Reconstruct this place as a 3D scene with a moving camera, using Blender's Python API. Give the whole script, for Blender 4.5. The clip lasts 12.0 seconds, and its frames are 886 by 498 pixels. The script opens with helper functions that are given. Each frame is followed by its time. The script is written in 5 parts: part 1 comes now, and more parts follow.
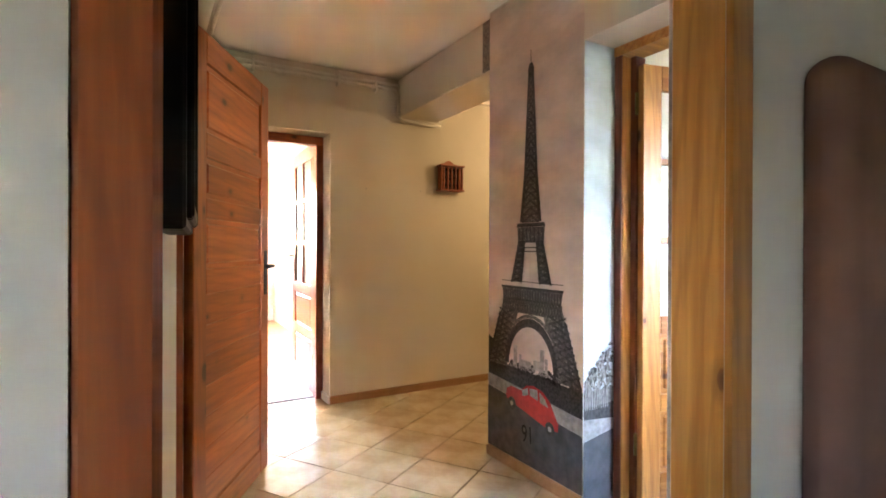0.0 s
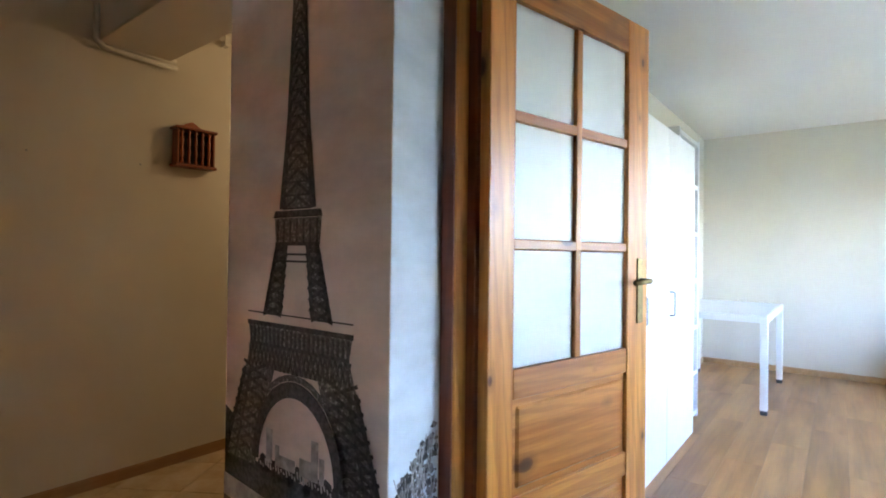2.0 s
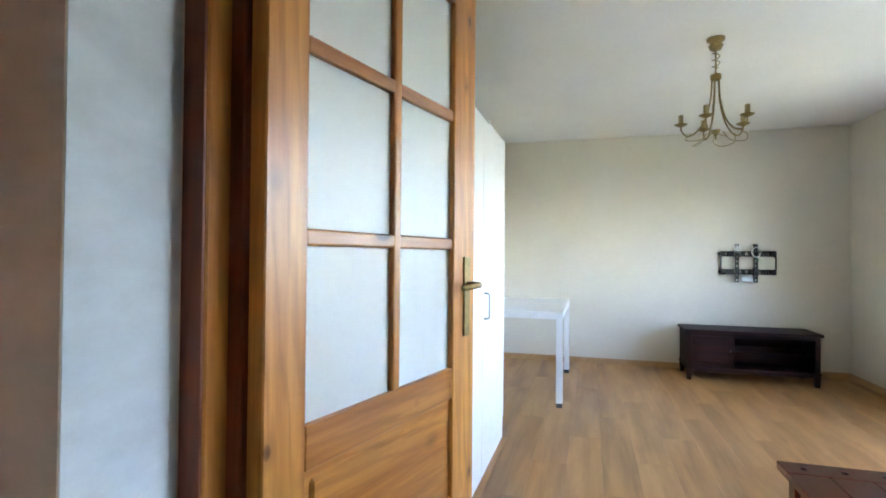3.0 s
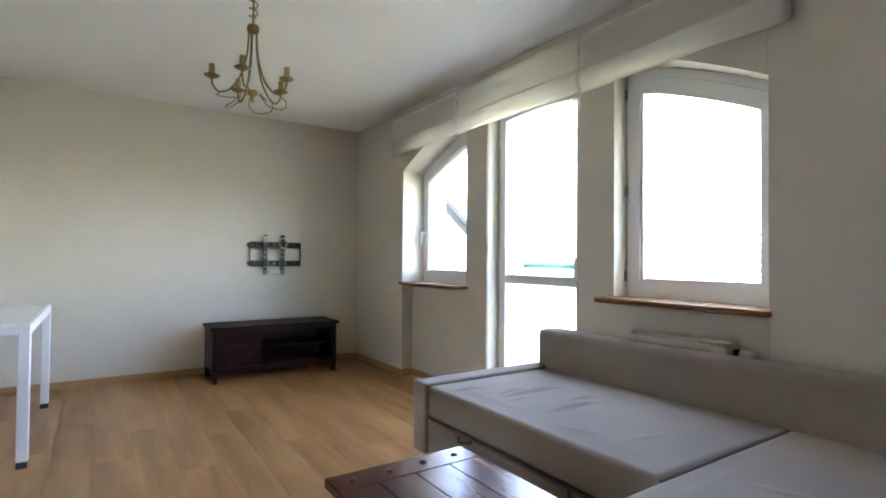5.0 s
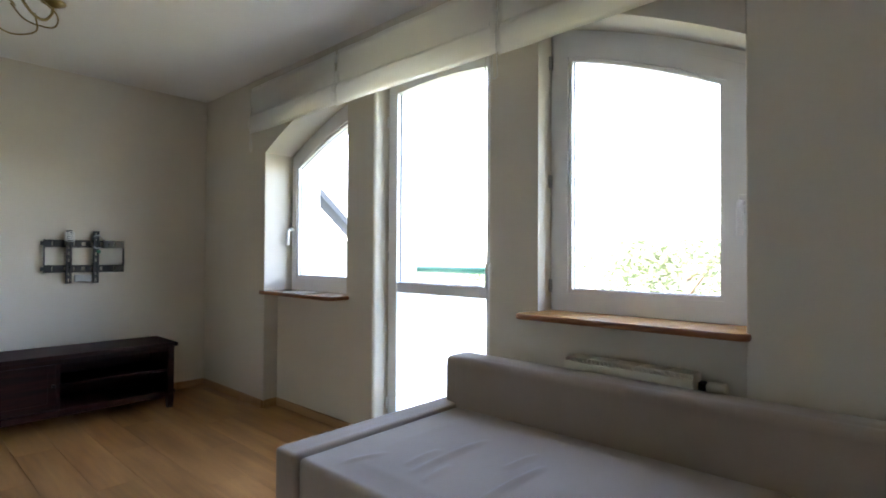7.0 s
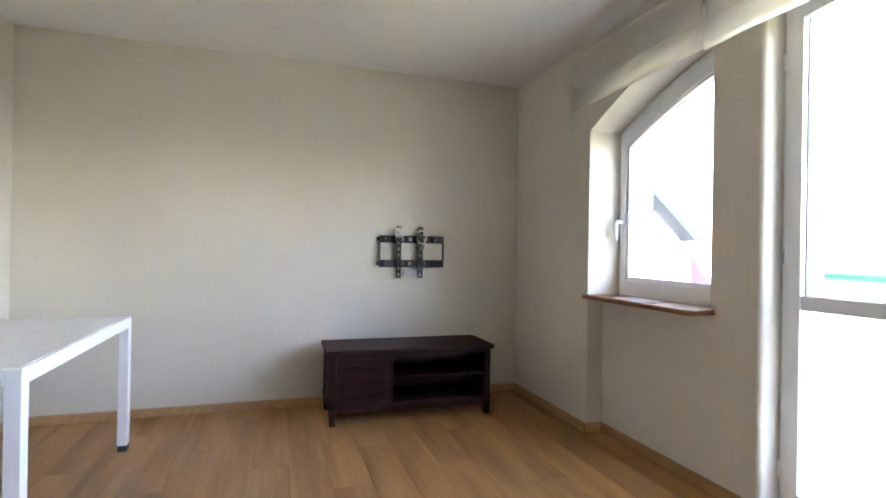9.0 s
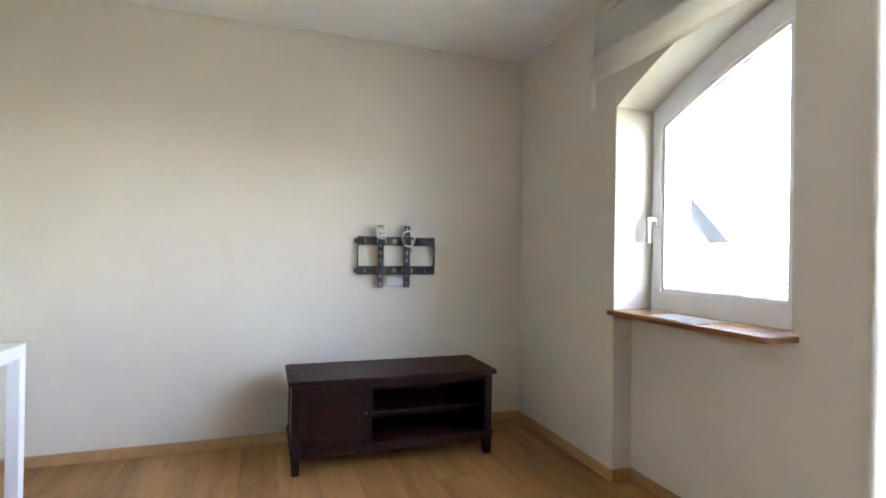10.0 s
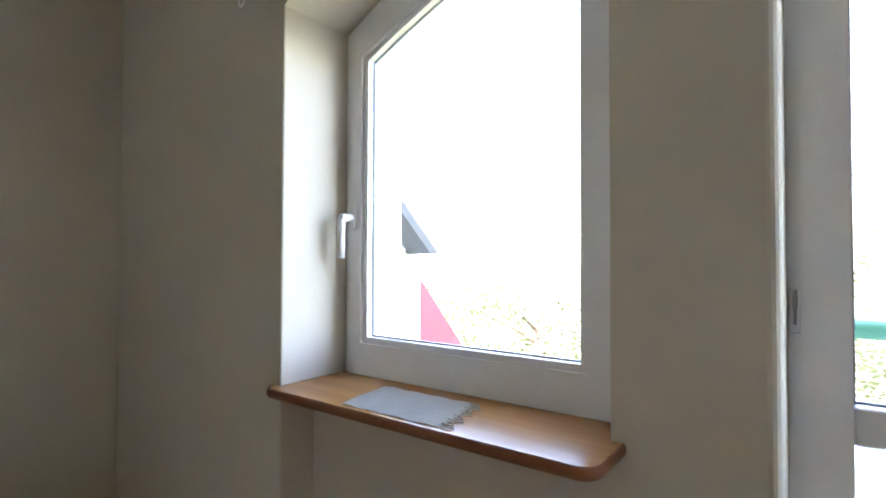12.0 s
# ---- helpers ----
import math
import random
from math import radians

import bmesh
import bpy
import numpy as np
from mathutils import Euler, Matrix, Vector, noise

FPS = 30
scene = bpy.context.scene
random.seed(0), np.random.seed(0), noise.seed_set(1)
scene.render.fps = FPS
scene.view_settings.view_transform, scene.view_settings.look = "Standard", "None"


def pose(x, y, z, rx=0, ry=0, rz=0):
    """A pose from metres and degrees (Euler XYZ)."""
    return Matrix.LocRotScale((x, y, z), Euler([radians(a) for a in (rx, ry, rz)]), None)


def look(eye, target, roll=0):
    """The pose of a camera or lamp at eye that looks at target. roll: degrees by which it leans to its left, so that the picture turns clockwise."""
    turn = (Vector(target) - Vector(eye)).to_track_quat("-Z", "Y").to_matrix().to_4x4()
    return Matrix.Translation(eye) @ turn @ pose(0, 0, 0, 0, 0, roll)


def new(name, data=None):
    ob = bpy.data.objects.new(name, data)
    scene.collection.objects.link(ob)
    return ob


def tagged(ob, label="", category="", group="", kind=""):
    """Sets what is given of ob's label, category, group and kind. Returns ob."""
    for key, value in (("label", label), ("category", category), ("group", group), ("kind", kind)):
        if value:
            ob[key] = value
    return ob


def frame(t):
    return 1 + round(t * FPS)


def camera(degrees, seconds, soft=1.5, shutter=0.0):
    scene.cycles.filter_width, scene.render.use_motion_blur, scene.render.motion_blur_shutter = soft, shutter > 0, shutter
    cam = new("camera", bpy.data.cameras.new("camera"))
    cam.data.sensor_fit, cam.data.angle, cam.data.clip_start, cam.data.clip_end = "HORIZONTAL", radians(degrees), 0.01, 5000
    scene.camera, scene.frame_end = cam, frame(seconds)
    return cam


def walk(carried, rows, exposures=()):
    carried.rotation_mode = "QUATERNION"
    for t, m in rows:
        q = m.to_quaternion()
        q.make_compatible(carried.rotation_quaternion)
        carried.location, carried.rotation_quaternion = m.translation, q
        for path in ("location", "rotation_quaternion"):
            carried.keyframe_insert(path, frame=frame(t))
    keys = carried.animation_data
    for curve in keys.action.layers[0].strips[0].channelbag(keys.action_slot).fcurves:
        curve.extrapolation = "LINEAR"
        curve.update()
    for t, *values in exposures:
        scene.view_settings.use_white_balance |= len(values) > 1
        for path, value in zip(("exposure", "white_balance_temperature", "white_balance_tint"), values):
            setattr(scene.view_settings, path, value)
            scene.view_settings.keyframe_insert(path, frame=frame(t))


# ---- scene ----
cam = camera(81.8, 12.0, soft=1.8)
PATH = [
    (0, (0.876, -0.079, 1.169), (1.878, 1.651, 1.163), 0.2),
    (0.5, (1.088, 0.163, 1.164), (2.111, 1.882, 1.173), 0.4),
    (1, (1.31, 0.392, 1.187), (2.436, 2.045, 1.189), 0.4),
    (1.5, (1.473, 0.545, 1.178), (2.811, 2.031, 1.187), 0.5),
    (2, (1.672, 0.732, 1.178), (3.252, 1.958, 1.195), 0.7),
    (2.5, (1.857, 0.838, 1.17), (3.634, 1.755, 1.204), 0.4),
    (3, (2.078, 0.943, 1.173), (3.999, 1.499, 1.199), 0.5),
    (3.2, (2.165, 0.968, 1.159), (4.124, 1.368, 1.186), 0.5),
    (4.8, (2.721, 0.876, 1.084), (4.473, -0.086, 1.123), 0.9),
    (5, (2.766, 0.853, 1.094), (4.429, -0.257, 1.132), 0.5),
    (5.5, (2.896, 0.745, 1.091), (4.299, -0.681, 1.134), 0.3),
    (6, (3.051, 0.551, 1.108), (4.296, -1.014, 1.143), 0.1),
    (6.5, (3.251, 0.461, 1.132), (4.481, -1.116, 1.162), 0.1),
    (7, (3.412, 0.451, 1.136), (4.751, -1.033, 1.166), 0.3),
    (7.5, (3.508, 0.434, 1.144), (5.057, -0.83, 1.17), 0.3),
    (9.3, (4.366, 0.351, 1.144), (6.277, -0.238, 1.147), 1.0),
    (9.5, (4.497, 0.302, 1.152), (6.409, -0.287, 1.156), 1.0),
    (10, (4.788, 0.181, 1.159), (6.679, -0.469, 1.168), 0.9),
    (10.5, (5.053, 0.032, 1.17), (6.842, -0.861, 1.191), 0.9),
    (11, (5.311, -0.151, 1.174), (6.889, -1.38, 1.202), 0.8),
    (11.5, (5.533, -0.408, 1.196), (6.9, -1.867, 1.233), 0.5),
    (12, (5.803, -0.645, 1.214), (6.991, -2.253, 1.259), 0.2),
]
EXPOSURES = [(0, 7.85, 6500, 19), (0.5, 7.8, 5700, 19), (1, 7.42, 5200, 18), (1.5, 7.0, 5500, 18), (2, 6.65, 6000, 18), (2.5, 6.55, 6350, 17), (3, 6.28, 6550, 16), (4.8, 5.75, 6900, 20), (5.5, 5.4, 6900, 21), (6.5, 5.1, 7000, 21), (7.5, 5.25, 7000, 21), (9.3, 5.98, 7100, 24), (10.5, 6.22, 7000, 24), (11, 6.15, 7000, 23), (12, 5.2, 7100, 21)]
walk(cam, [(t, look(eye, target, roll)) for t, eye, target, roll in PATH], EXPOSURES)

# ---- sky and sun ----
world = bpy.data.worlds.new("sky")
scene.world = world
world.use_nodes = True
wt = world.node_tree
sky = wt.nodes.new("ShaderNodeTexSky")
sky.sky_type, sky.sun_disc = "NISHITA", False
sky.sun_elevation, sky.sun_rotation = radians(48), radians(20)
sky.air_density, sky.dust_density = 1.0, 2.0
wt.links.new(sky.outputs[0], wt.nodes["Background"].inputs[0])
wt.nodes["Background"].inputs[1].default_value = 0.15
sun_data = bpy.data.lights.new("sun", "SUN")
sun_data.energy, sun_data.angle, sun_data.color = 2.6, radians(0.5), (1.0, 0.95, 0.87)
sun = new("sun", sun_data)
sun.matrix_world = look((0, 0, 0), (-0.23, -0.63, -0.74))


# ---- materials ----
class Nodes:
    """A small builder round one node material."""

    def __init__(self, name, rough=0.6, metal=0.0):
        self.m = bpy.data.materials.new(name)
        self.m.use_nodes = True
        self.t = self.m.node_tree
        self.b = self.t.nodes["Principled BSDF"]
        self.b.inputs["Roughness"].default_value = rough
        self.b.inputs["Metallic"].default_value = metal
        self.co = self.add("ShaderNodeTexCoord").outputs["Object"]

    def add(self, kind, **values):
        n = self.t.nodes.new(kind)
        for key, v in values.items():
            n.inputs[key.replace("_", " ")].default_value = v
        return n

    def link(self, a, b):
        self.t.links.new(a, b)

    def stretch(self, sx, sy, sz, source=None):
        n = self.add("ShaderNodeMapping")
        n.inputs["Scale"].default_value = (sx, sy, sz)
        self.link(source or self.co, n.inputs["Vector"])
        return n.outputs[0]

    def noise(self, scale, detail=4.0, rough=0.55, vec=None):
        n = self.add("ShaderNodeTexNoise", Scale=scale, Detail=detail, Roughness=rough)
        self.link(vec or self.co, n.inputs["Vector"])
        return n.outputs["Fac"]

    def ramp(self, fac, *stops):
        n = self.add("ShaderNodeValToRGB")
        e = n.color_ramp.elements
        while len(e) < len(stops):
            e.new(0.5)
        for el, (p, c) in zip(e, stops):
            el.position, el.color = p, (*c, 1) if len(c) == 3 else c
        self.link(fac, n.inputs[0])
        return n.outputs[0]

    def mix(self, fac, a, b, kind="MIX"):
        n = self.t.nodes.new("ShaderNodeMix")
        n.data_type, n.blend_type = "RGBA", kind
        for value, sock in ((fac, n.inputs[0]), (a, n.inputs[6]), (b, n.inputs[7])):
            if isinstance(value, (int, float)):
                sock.default_value = value
            elif isinstance(value, tuple):
                sock.default_value = (*value, 1)
            else:
                self.link(value, sock)
        return n.outputs[2]

    def color(self, c):
        if isinstance(c, tuple):
            self.b.inputs["Base Color"].default_value = (*c, 1)
        else:
            self.link(c, self.b.inputs["Base Color"])
        return self

    def bump(self, height, strength=0.2, distance=0.002):
        n = self.add("ShaderNodeBump", Strength=strength, Distance=distance)
        self.link(height, n.inputs["Height"])
        self.link(n.outputs[0], self.b.inputs["Normal"])
        return self

    def rough(self, fac, lo, hi):
        n = self.add("ShaderNodeMapRange")
        n.inputs["To Min"].default_value, n.inputs["To Max"].default_value = lo, hi
        self.link(fac, n.inputs["Value"])
        self.link(n.outputs[0], self.b.inputs["Roughness"])
        return self

    def random(self):
        return self.add("ShaderNodeObjectInfo").outputs["Random"]


def plaster(name, a, b, bump=0.12):
    n = Nodes(name, 0.85)
    n.color(n.ramp(n.noise(1.3, 5), (0.3, a), (0.7, b)))
    return n.bump(n.noise(160, 3), bump, 0.001).m


def raw_edge():
    n = Nodes("raw_timber_edge", 0.95)
    lump = n.noise(38, 5, 0.65, n.stretch(1, 1, 0.6))
    n.color(n.ramp(lump, (0.3, (0.24, 0.19, 0.155)), (0.7, (0.44, 0.37, 0.32))))
    return n.bump(lump, 1.0, 0.008).m


def plain(name, c, rough=0.5, metal=0.0, vary=0.08, scale=14.0):
    n = Nodes(name, rough, metal)
    dark = tuple(v * (1 - vary) for v in c)
    n.color(n.ramp(n.noise(scale, 4), (0.35, dark), (0.65, c)))
    n.rough(n.noise(scale * 1.7, 3), max(rough - 0.06, 0.02), min(rough + 0.08, 1))
    return n.m


def pine(name, along, a, b, knot, rough=0.32, gloss=0.5, rings=0.32):
    """Varnished pine: streaks along one axis and scattered dark knots."""
    n = Nodes(name, rough)
    sc = [26.0, 26.0, 26.0]
    sc[along] = 1.1
    kn = [7.5, 7.5, 7.5]
    kn[along] = 4.6
    warp = n.noise(2.2, 2)
    moved = n.t.nodes.new("ShaderNodeVectorMath")
    moved.operation = "ADD"
    n.link(n.co, moved.inputs[0])
    shift = n.t.nodes.new("ShaderNodeVectorMath")
    shift.operation = "SCALE"
    rnd = n.add("ShaderNodeCombineXYZ")
    for s in rnd.inputs:
        n.link(n.random(), s)
    n.link(rnd.outputs[0], shift.inputs[0])
    shift.inputs["Scale"].default_value = 9.0
    n.link(shift.outputs[0], moved.inputs[1])
    grain = n.noise(1.0, 6, 0.6, n.stretch(*sc, source=moved.outputs[0]))
    wv = [1.0, 1.0, 1.0]
    wv[along] = 0.10
    ring = n.add("ShaderNodeTexWave", Scale=16.0, Distortion=5.0, Detail=3.0, Detail_Scale=1.6, Detail_Roughness=0.6)
    ring.bands_direction = "DIAGONAL"
    n.link(n.stretch(*wv, source=moved.outputs[0]), ring.inputs["Vector"])
    base = n.ramp(grain, (0.33, a), (0.5, tuple((x + y) / 2 for x, y in zip(a, b))), (0.66, b))
    base = n.mix(n.ramp(ring.outputs["Fac"], (0.0, (rings, rings, rings)), (0.4, (0, 0, 0))), base, tuple(v * 0.7 for v in a))
    base = n.mix(n.ramp(warp, (0.4, (0, 0, 0)), (0.75, (0.35, 0.35, 0.35))), base, tuple(v * 0.72 for v in a))
    v = n.add("ShaderNodeTexVoronoi", Scale=1.0, Randomness=1.0)
    n.link(n.stretch(*kn, source=moved.outputs[0]), v.inputs["Vector"])
    size = n.add("ShaderNodeMath")
    size.operation = "MULTIPLY_ADD"
    n.link(n.noise(3.1, 1, 0.5, moved.outputs[0]), size.inputs[0])
    size.inputs[1].default_value = 0.55
    n.link(v.outputs["Distance"], size.inputs[2])
    shrunk = n.add("ShaderNodeMath")
    shrunk.operation = "SUBTRACT"
    n.link(size.outputs[0], shrunk.inputs[0])
    shrunk.inputs[1].default_value = 0.245
    spot = n.ramp(shrunk.outputs[0], (0.06, (0.95, 0.95, 0.95)), (0.10, (0.75, 0.75, 0.75)), (0.12, (0.35, 0.35, 0.35)), (0.24, (0, 0, 0)))
    base = n.mix(1.0, base, n.ramp(n.random(), (0.0, (0.74, 0.68, 0.62)), (0.5, (0.98, 0.97, 0.96)), (1.0, (1.14, 1.18, 1.2))), "MULTIPLY")
    n.color(n.mix(spot, base, knot))
    n.rough(grain, rough - 0.08, rough + 0.12)
    n.b.inputs["Specular IOR Level"].default_value = gloss
    return n.bump(grain, 0.12, 0.001).m


def laminate():
    n = Nodes("oak_laminate", 0.36)
    r = n.random()
    shift = n.add("ShaderNodeCombineXYZ")
    for s in shift.inputs:
        n.link(r, s)
    sc = n.t.nodes.new("ShaderNodeVectorMath")
    sc.operation = "SCALE"
    sc.inputs["Scale"].default_value = 13.0
    n.link(shift.outputs[0], sc.inputs[0])
    mv = n.t.nodes.new("ShaderNodeVectorMath")
    mv.operation = "ADD"
    n.link(n.co, mv.inputs[0])
    n.link(sc.outputs[0], mv.inputs[1])
    grain = n.noise(1.0, 7, 0.62, n.stretch(2.2, 38, 38, mv.outputs[0]))
    broad = n.noise(1.0, 3, 0.5, n.stretch(1.0, 7, 7, mv.outputs[0]))
    c = n.ramp(grain, (0.3, (0.27, 0.132, 0.046)), (0.55, (0.385, 0.208, 0.078)), (0.75, (0.46, 0.265, 0.108)))
    c = n.mix(0.5, c, n.ramp(broad, (0.36, (0.20, 0.092, 0.030)), (0.66, (0.49, 0.285, 0.118))))
    c = n.mix(1.0, c, n.ramp(r, (0.0, (1.03, 0.94, 0.86)), (1.0, (1.18, 1.07, 0.97))), "MULTIPLY")
    n.color(c)
    n.rough(grain, 0.30, 0.44)
    return n.bump(grain, 0.06, 0.0006).m


def stone_tile():
    n = Nodes("beige_tile", 0.28)
    cloud = n.noise(5.0, 6, 0.6)
    fine = n.noise(46, 4, 0.6)
    c = n.ramp(cloud, (0.3, (0.46, 0.34, 0.20)), (0.55, (0.60, 0.48, 0.32)), (0.75, (0.68, 0.58, 0.42)))
    c = n.mix(0.1, c, n.ramp(fine, (0.35, (0.42, 0.31, 0.18)), (0.65, (0.70, 0.60, 0.45))))
    c = n.mix(1.0, c, n.ramp(n.random(), (0.0, (0.9, 0.89, 0.87)), (1.0, (1.04, 1.03, 1.0))), "MULTIPLY")
    n.color(c)
    n.rough(fine, 0.16, 0.28)
    return n.bump(cloud, 0.06, 0.001).m


def fabric(name, a, b, weave=900.0):
    n = Nodes(name, 0.92)
    n.b.inputs["Sheen Weight"].default_value = 0.25
    fine = n.noise(weave, 2)
    broad = n.noise(3.0, 4)
    n.color(n.mix(0.35, n.ramp(broad, (0.3, a), (0.7, b)), n.ramp(fine, (0.35, a), (0.65, b))))
    return n.bump(fine, 0.25, 0.0006).m


def glazing():
    n = Nodes("window_glass", 0.0)
    out = n.t.nodes["Material Output"]
    clear = n.add("ShaderNodeBsdfTransparent")
    gloss = n.add("ShaderNodeBsdfGlossy", Roughness=0.01)
    weight = n.add("ShaderNodeLayerWeight", Blend=0.5)
    fres = n.ramp(weight.outputs["Facing"], (0.0, (0.03, 0.03, 0.03)), (0.6, (0.06, 0.06, 0.06)), (1.0, (0.6, 0.6, 0.6)))
    mix = n.add("ShaderNodeMixShader")
    n.link(fres, mix.inputs[0])
    n.link(clear.outputs[0], mix.inputs[1])
    n.link(gloss.outputs[0], mix.inputs[2])
    n.link(mix.outputs[0], out.inputs[0])
    return n.m


def frosted():
    n = Nodes("frosted_glass", 0.35)
    out = n.t.nodes["Material Output"]
    tr = n.add("ShaderNodeBsdfTranslucent")
    tr.inputs["Color"].default_value = (0.93, 0.96, 0.97, 1)
    n.color((0.86, 0.90, 0.90))
    mix = n.add("ShaderNodeMixShader")
    mix.inputs[0].default_value = 0.3
    n.link(n.b.outputs[0], mix.inputs[1])
    n.link(tr.outputs[0], mix.inputs[2])
    n.link(mix.outputs[0], out.inputs[0])
    n.bump(n.noise(420, 2), 0.2, 0.0006)
    return n.m


def milk_glass():
    n = Nodes("milk_glass", 0.15)
    out = n.t.nodes["Material Output"]
    tr = n.add("ShaderNodeBsdfTranslucent")
    tr.inputs["Color"].default_value = (0.95, 0.97, 0.98, 1)
    n.color((0.85, 0.87, 0.87))
    mix = n.add("ShaderNodeMixShader")
    mix.inputs[0].default_value = 0.85
    n.link(n.b.outputs[0], mix.inputs[1])
    n.link(tr.outputs[0], mix.inputs[2])
    n.link(mix.outputs[0], out.inputs[0])
    return n.m


def cotton():
    n = Nodes("white_cotton", 0.9)
    out = n.t.nodes["Material Output"]
    fine = n.noise(600, 2)
    n.color(n.ramp(n.noise(4.0, 4), (0.3, (0.84, 0.82, 0.77)), (0.7, (0.89, 0.87, 0.83))))
    n.bump(fine, 0.25, 0.0006)
    tr = n.add("ShaderNodeBsdfTranslucent")
    tr.inputs["Color"].default_value = (0.95, 0.93, 0.88, 1)
    mix = n.add("ShaderNodeMixShader")
    mix.inputs[0].default_value = 0.62
    n.link(n.b.outputs[0], mix.inputs[1])
    n.link(tr.outputs[0], mix.inputs[2])
    n.link(mix.outputs[0], out.inputs[0])
    return n.m


def mirror_glass():
    n = Nodes("mirror_silver", 0.02, 1.0)
    n.color((0.88, 0.89, 0.88))
    return n.m


def leaf_stuff(name, a, b):
    n = Nodes(name, 0.6)
    n.color(n.ramp(n.add("ShaderNodeNewGeometry").outputs["Random Per Island"], (0.0, a), (1.0, b)))
    return n.m


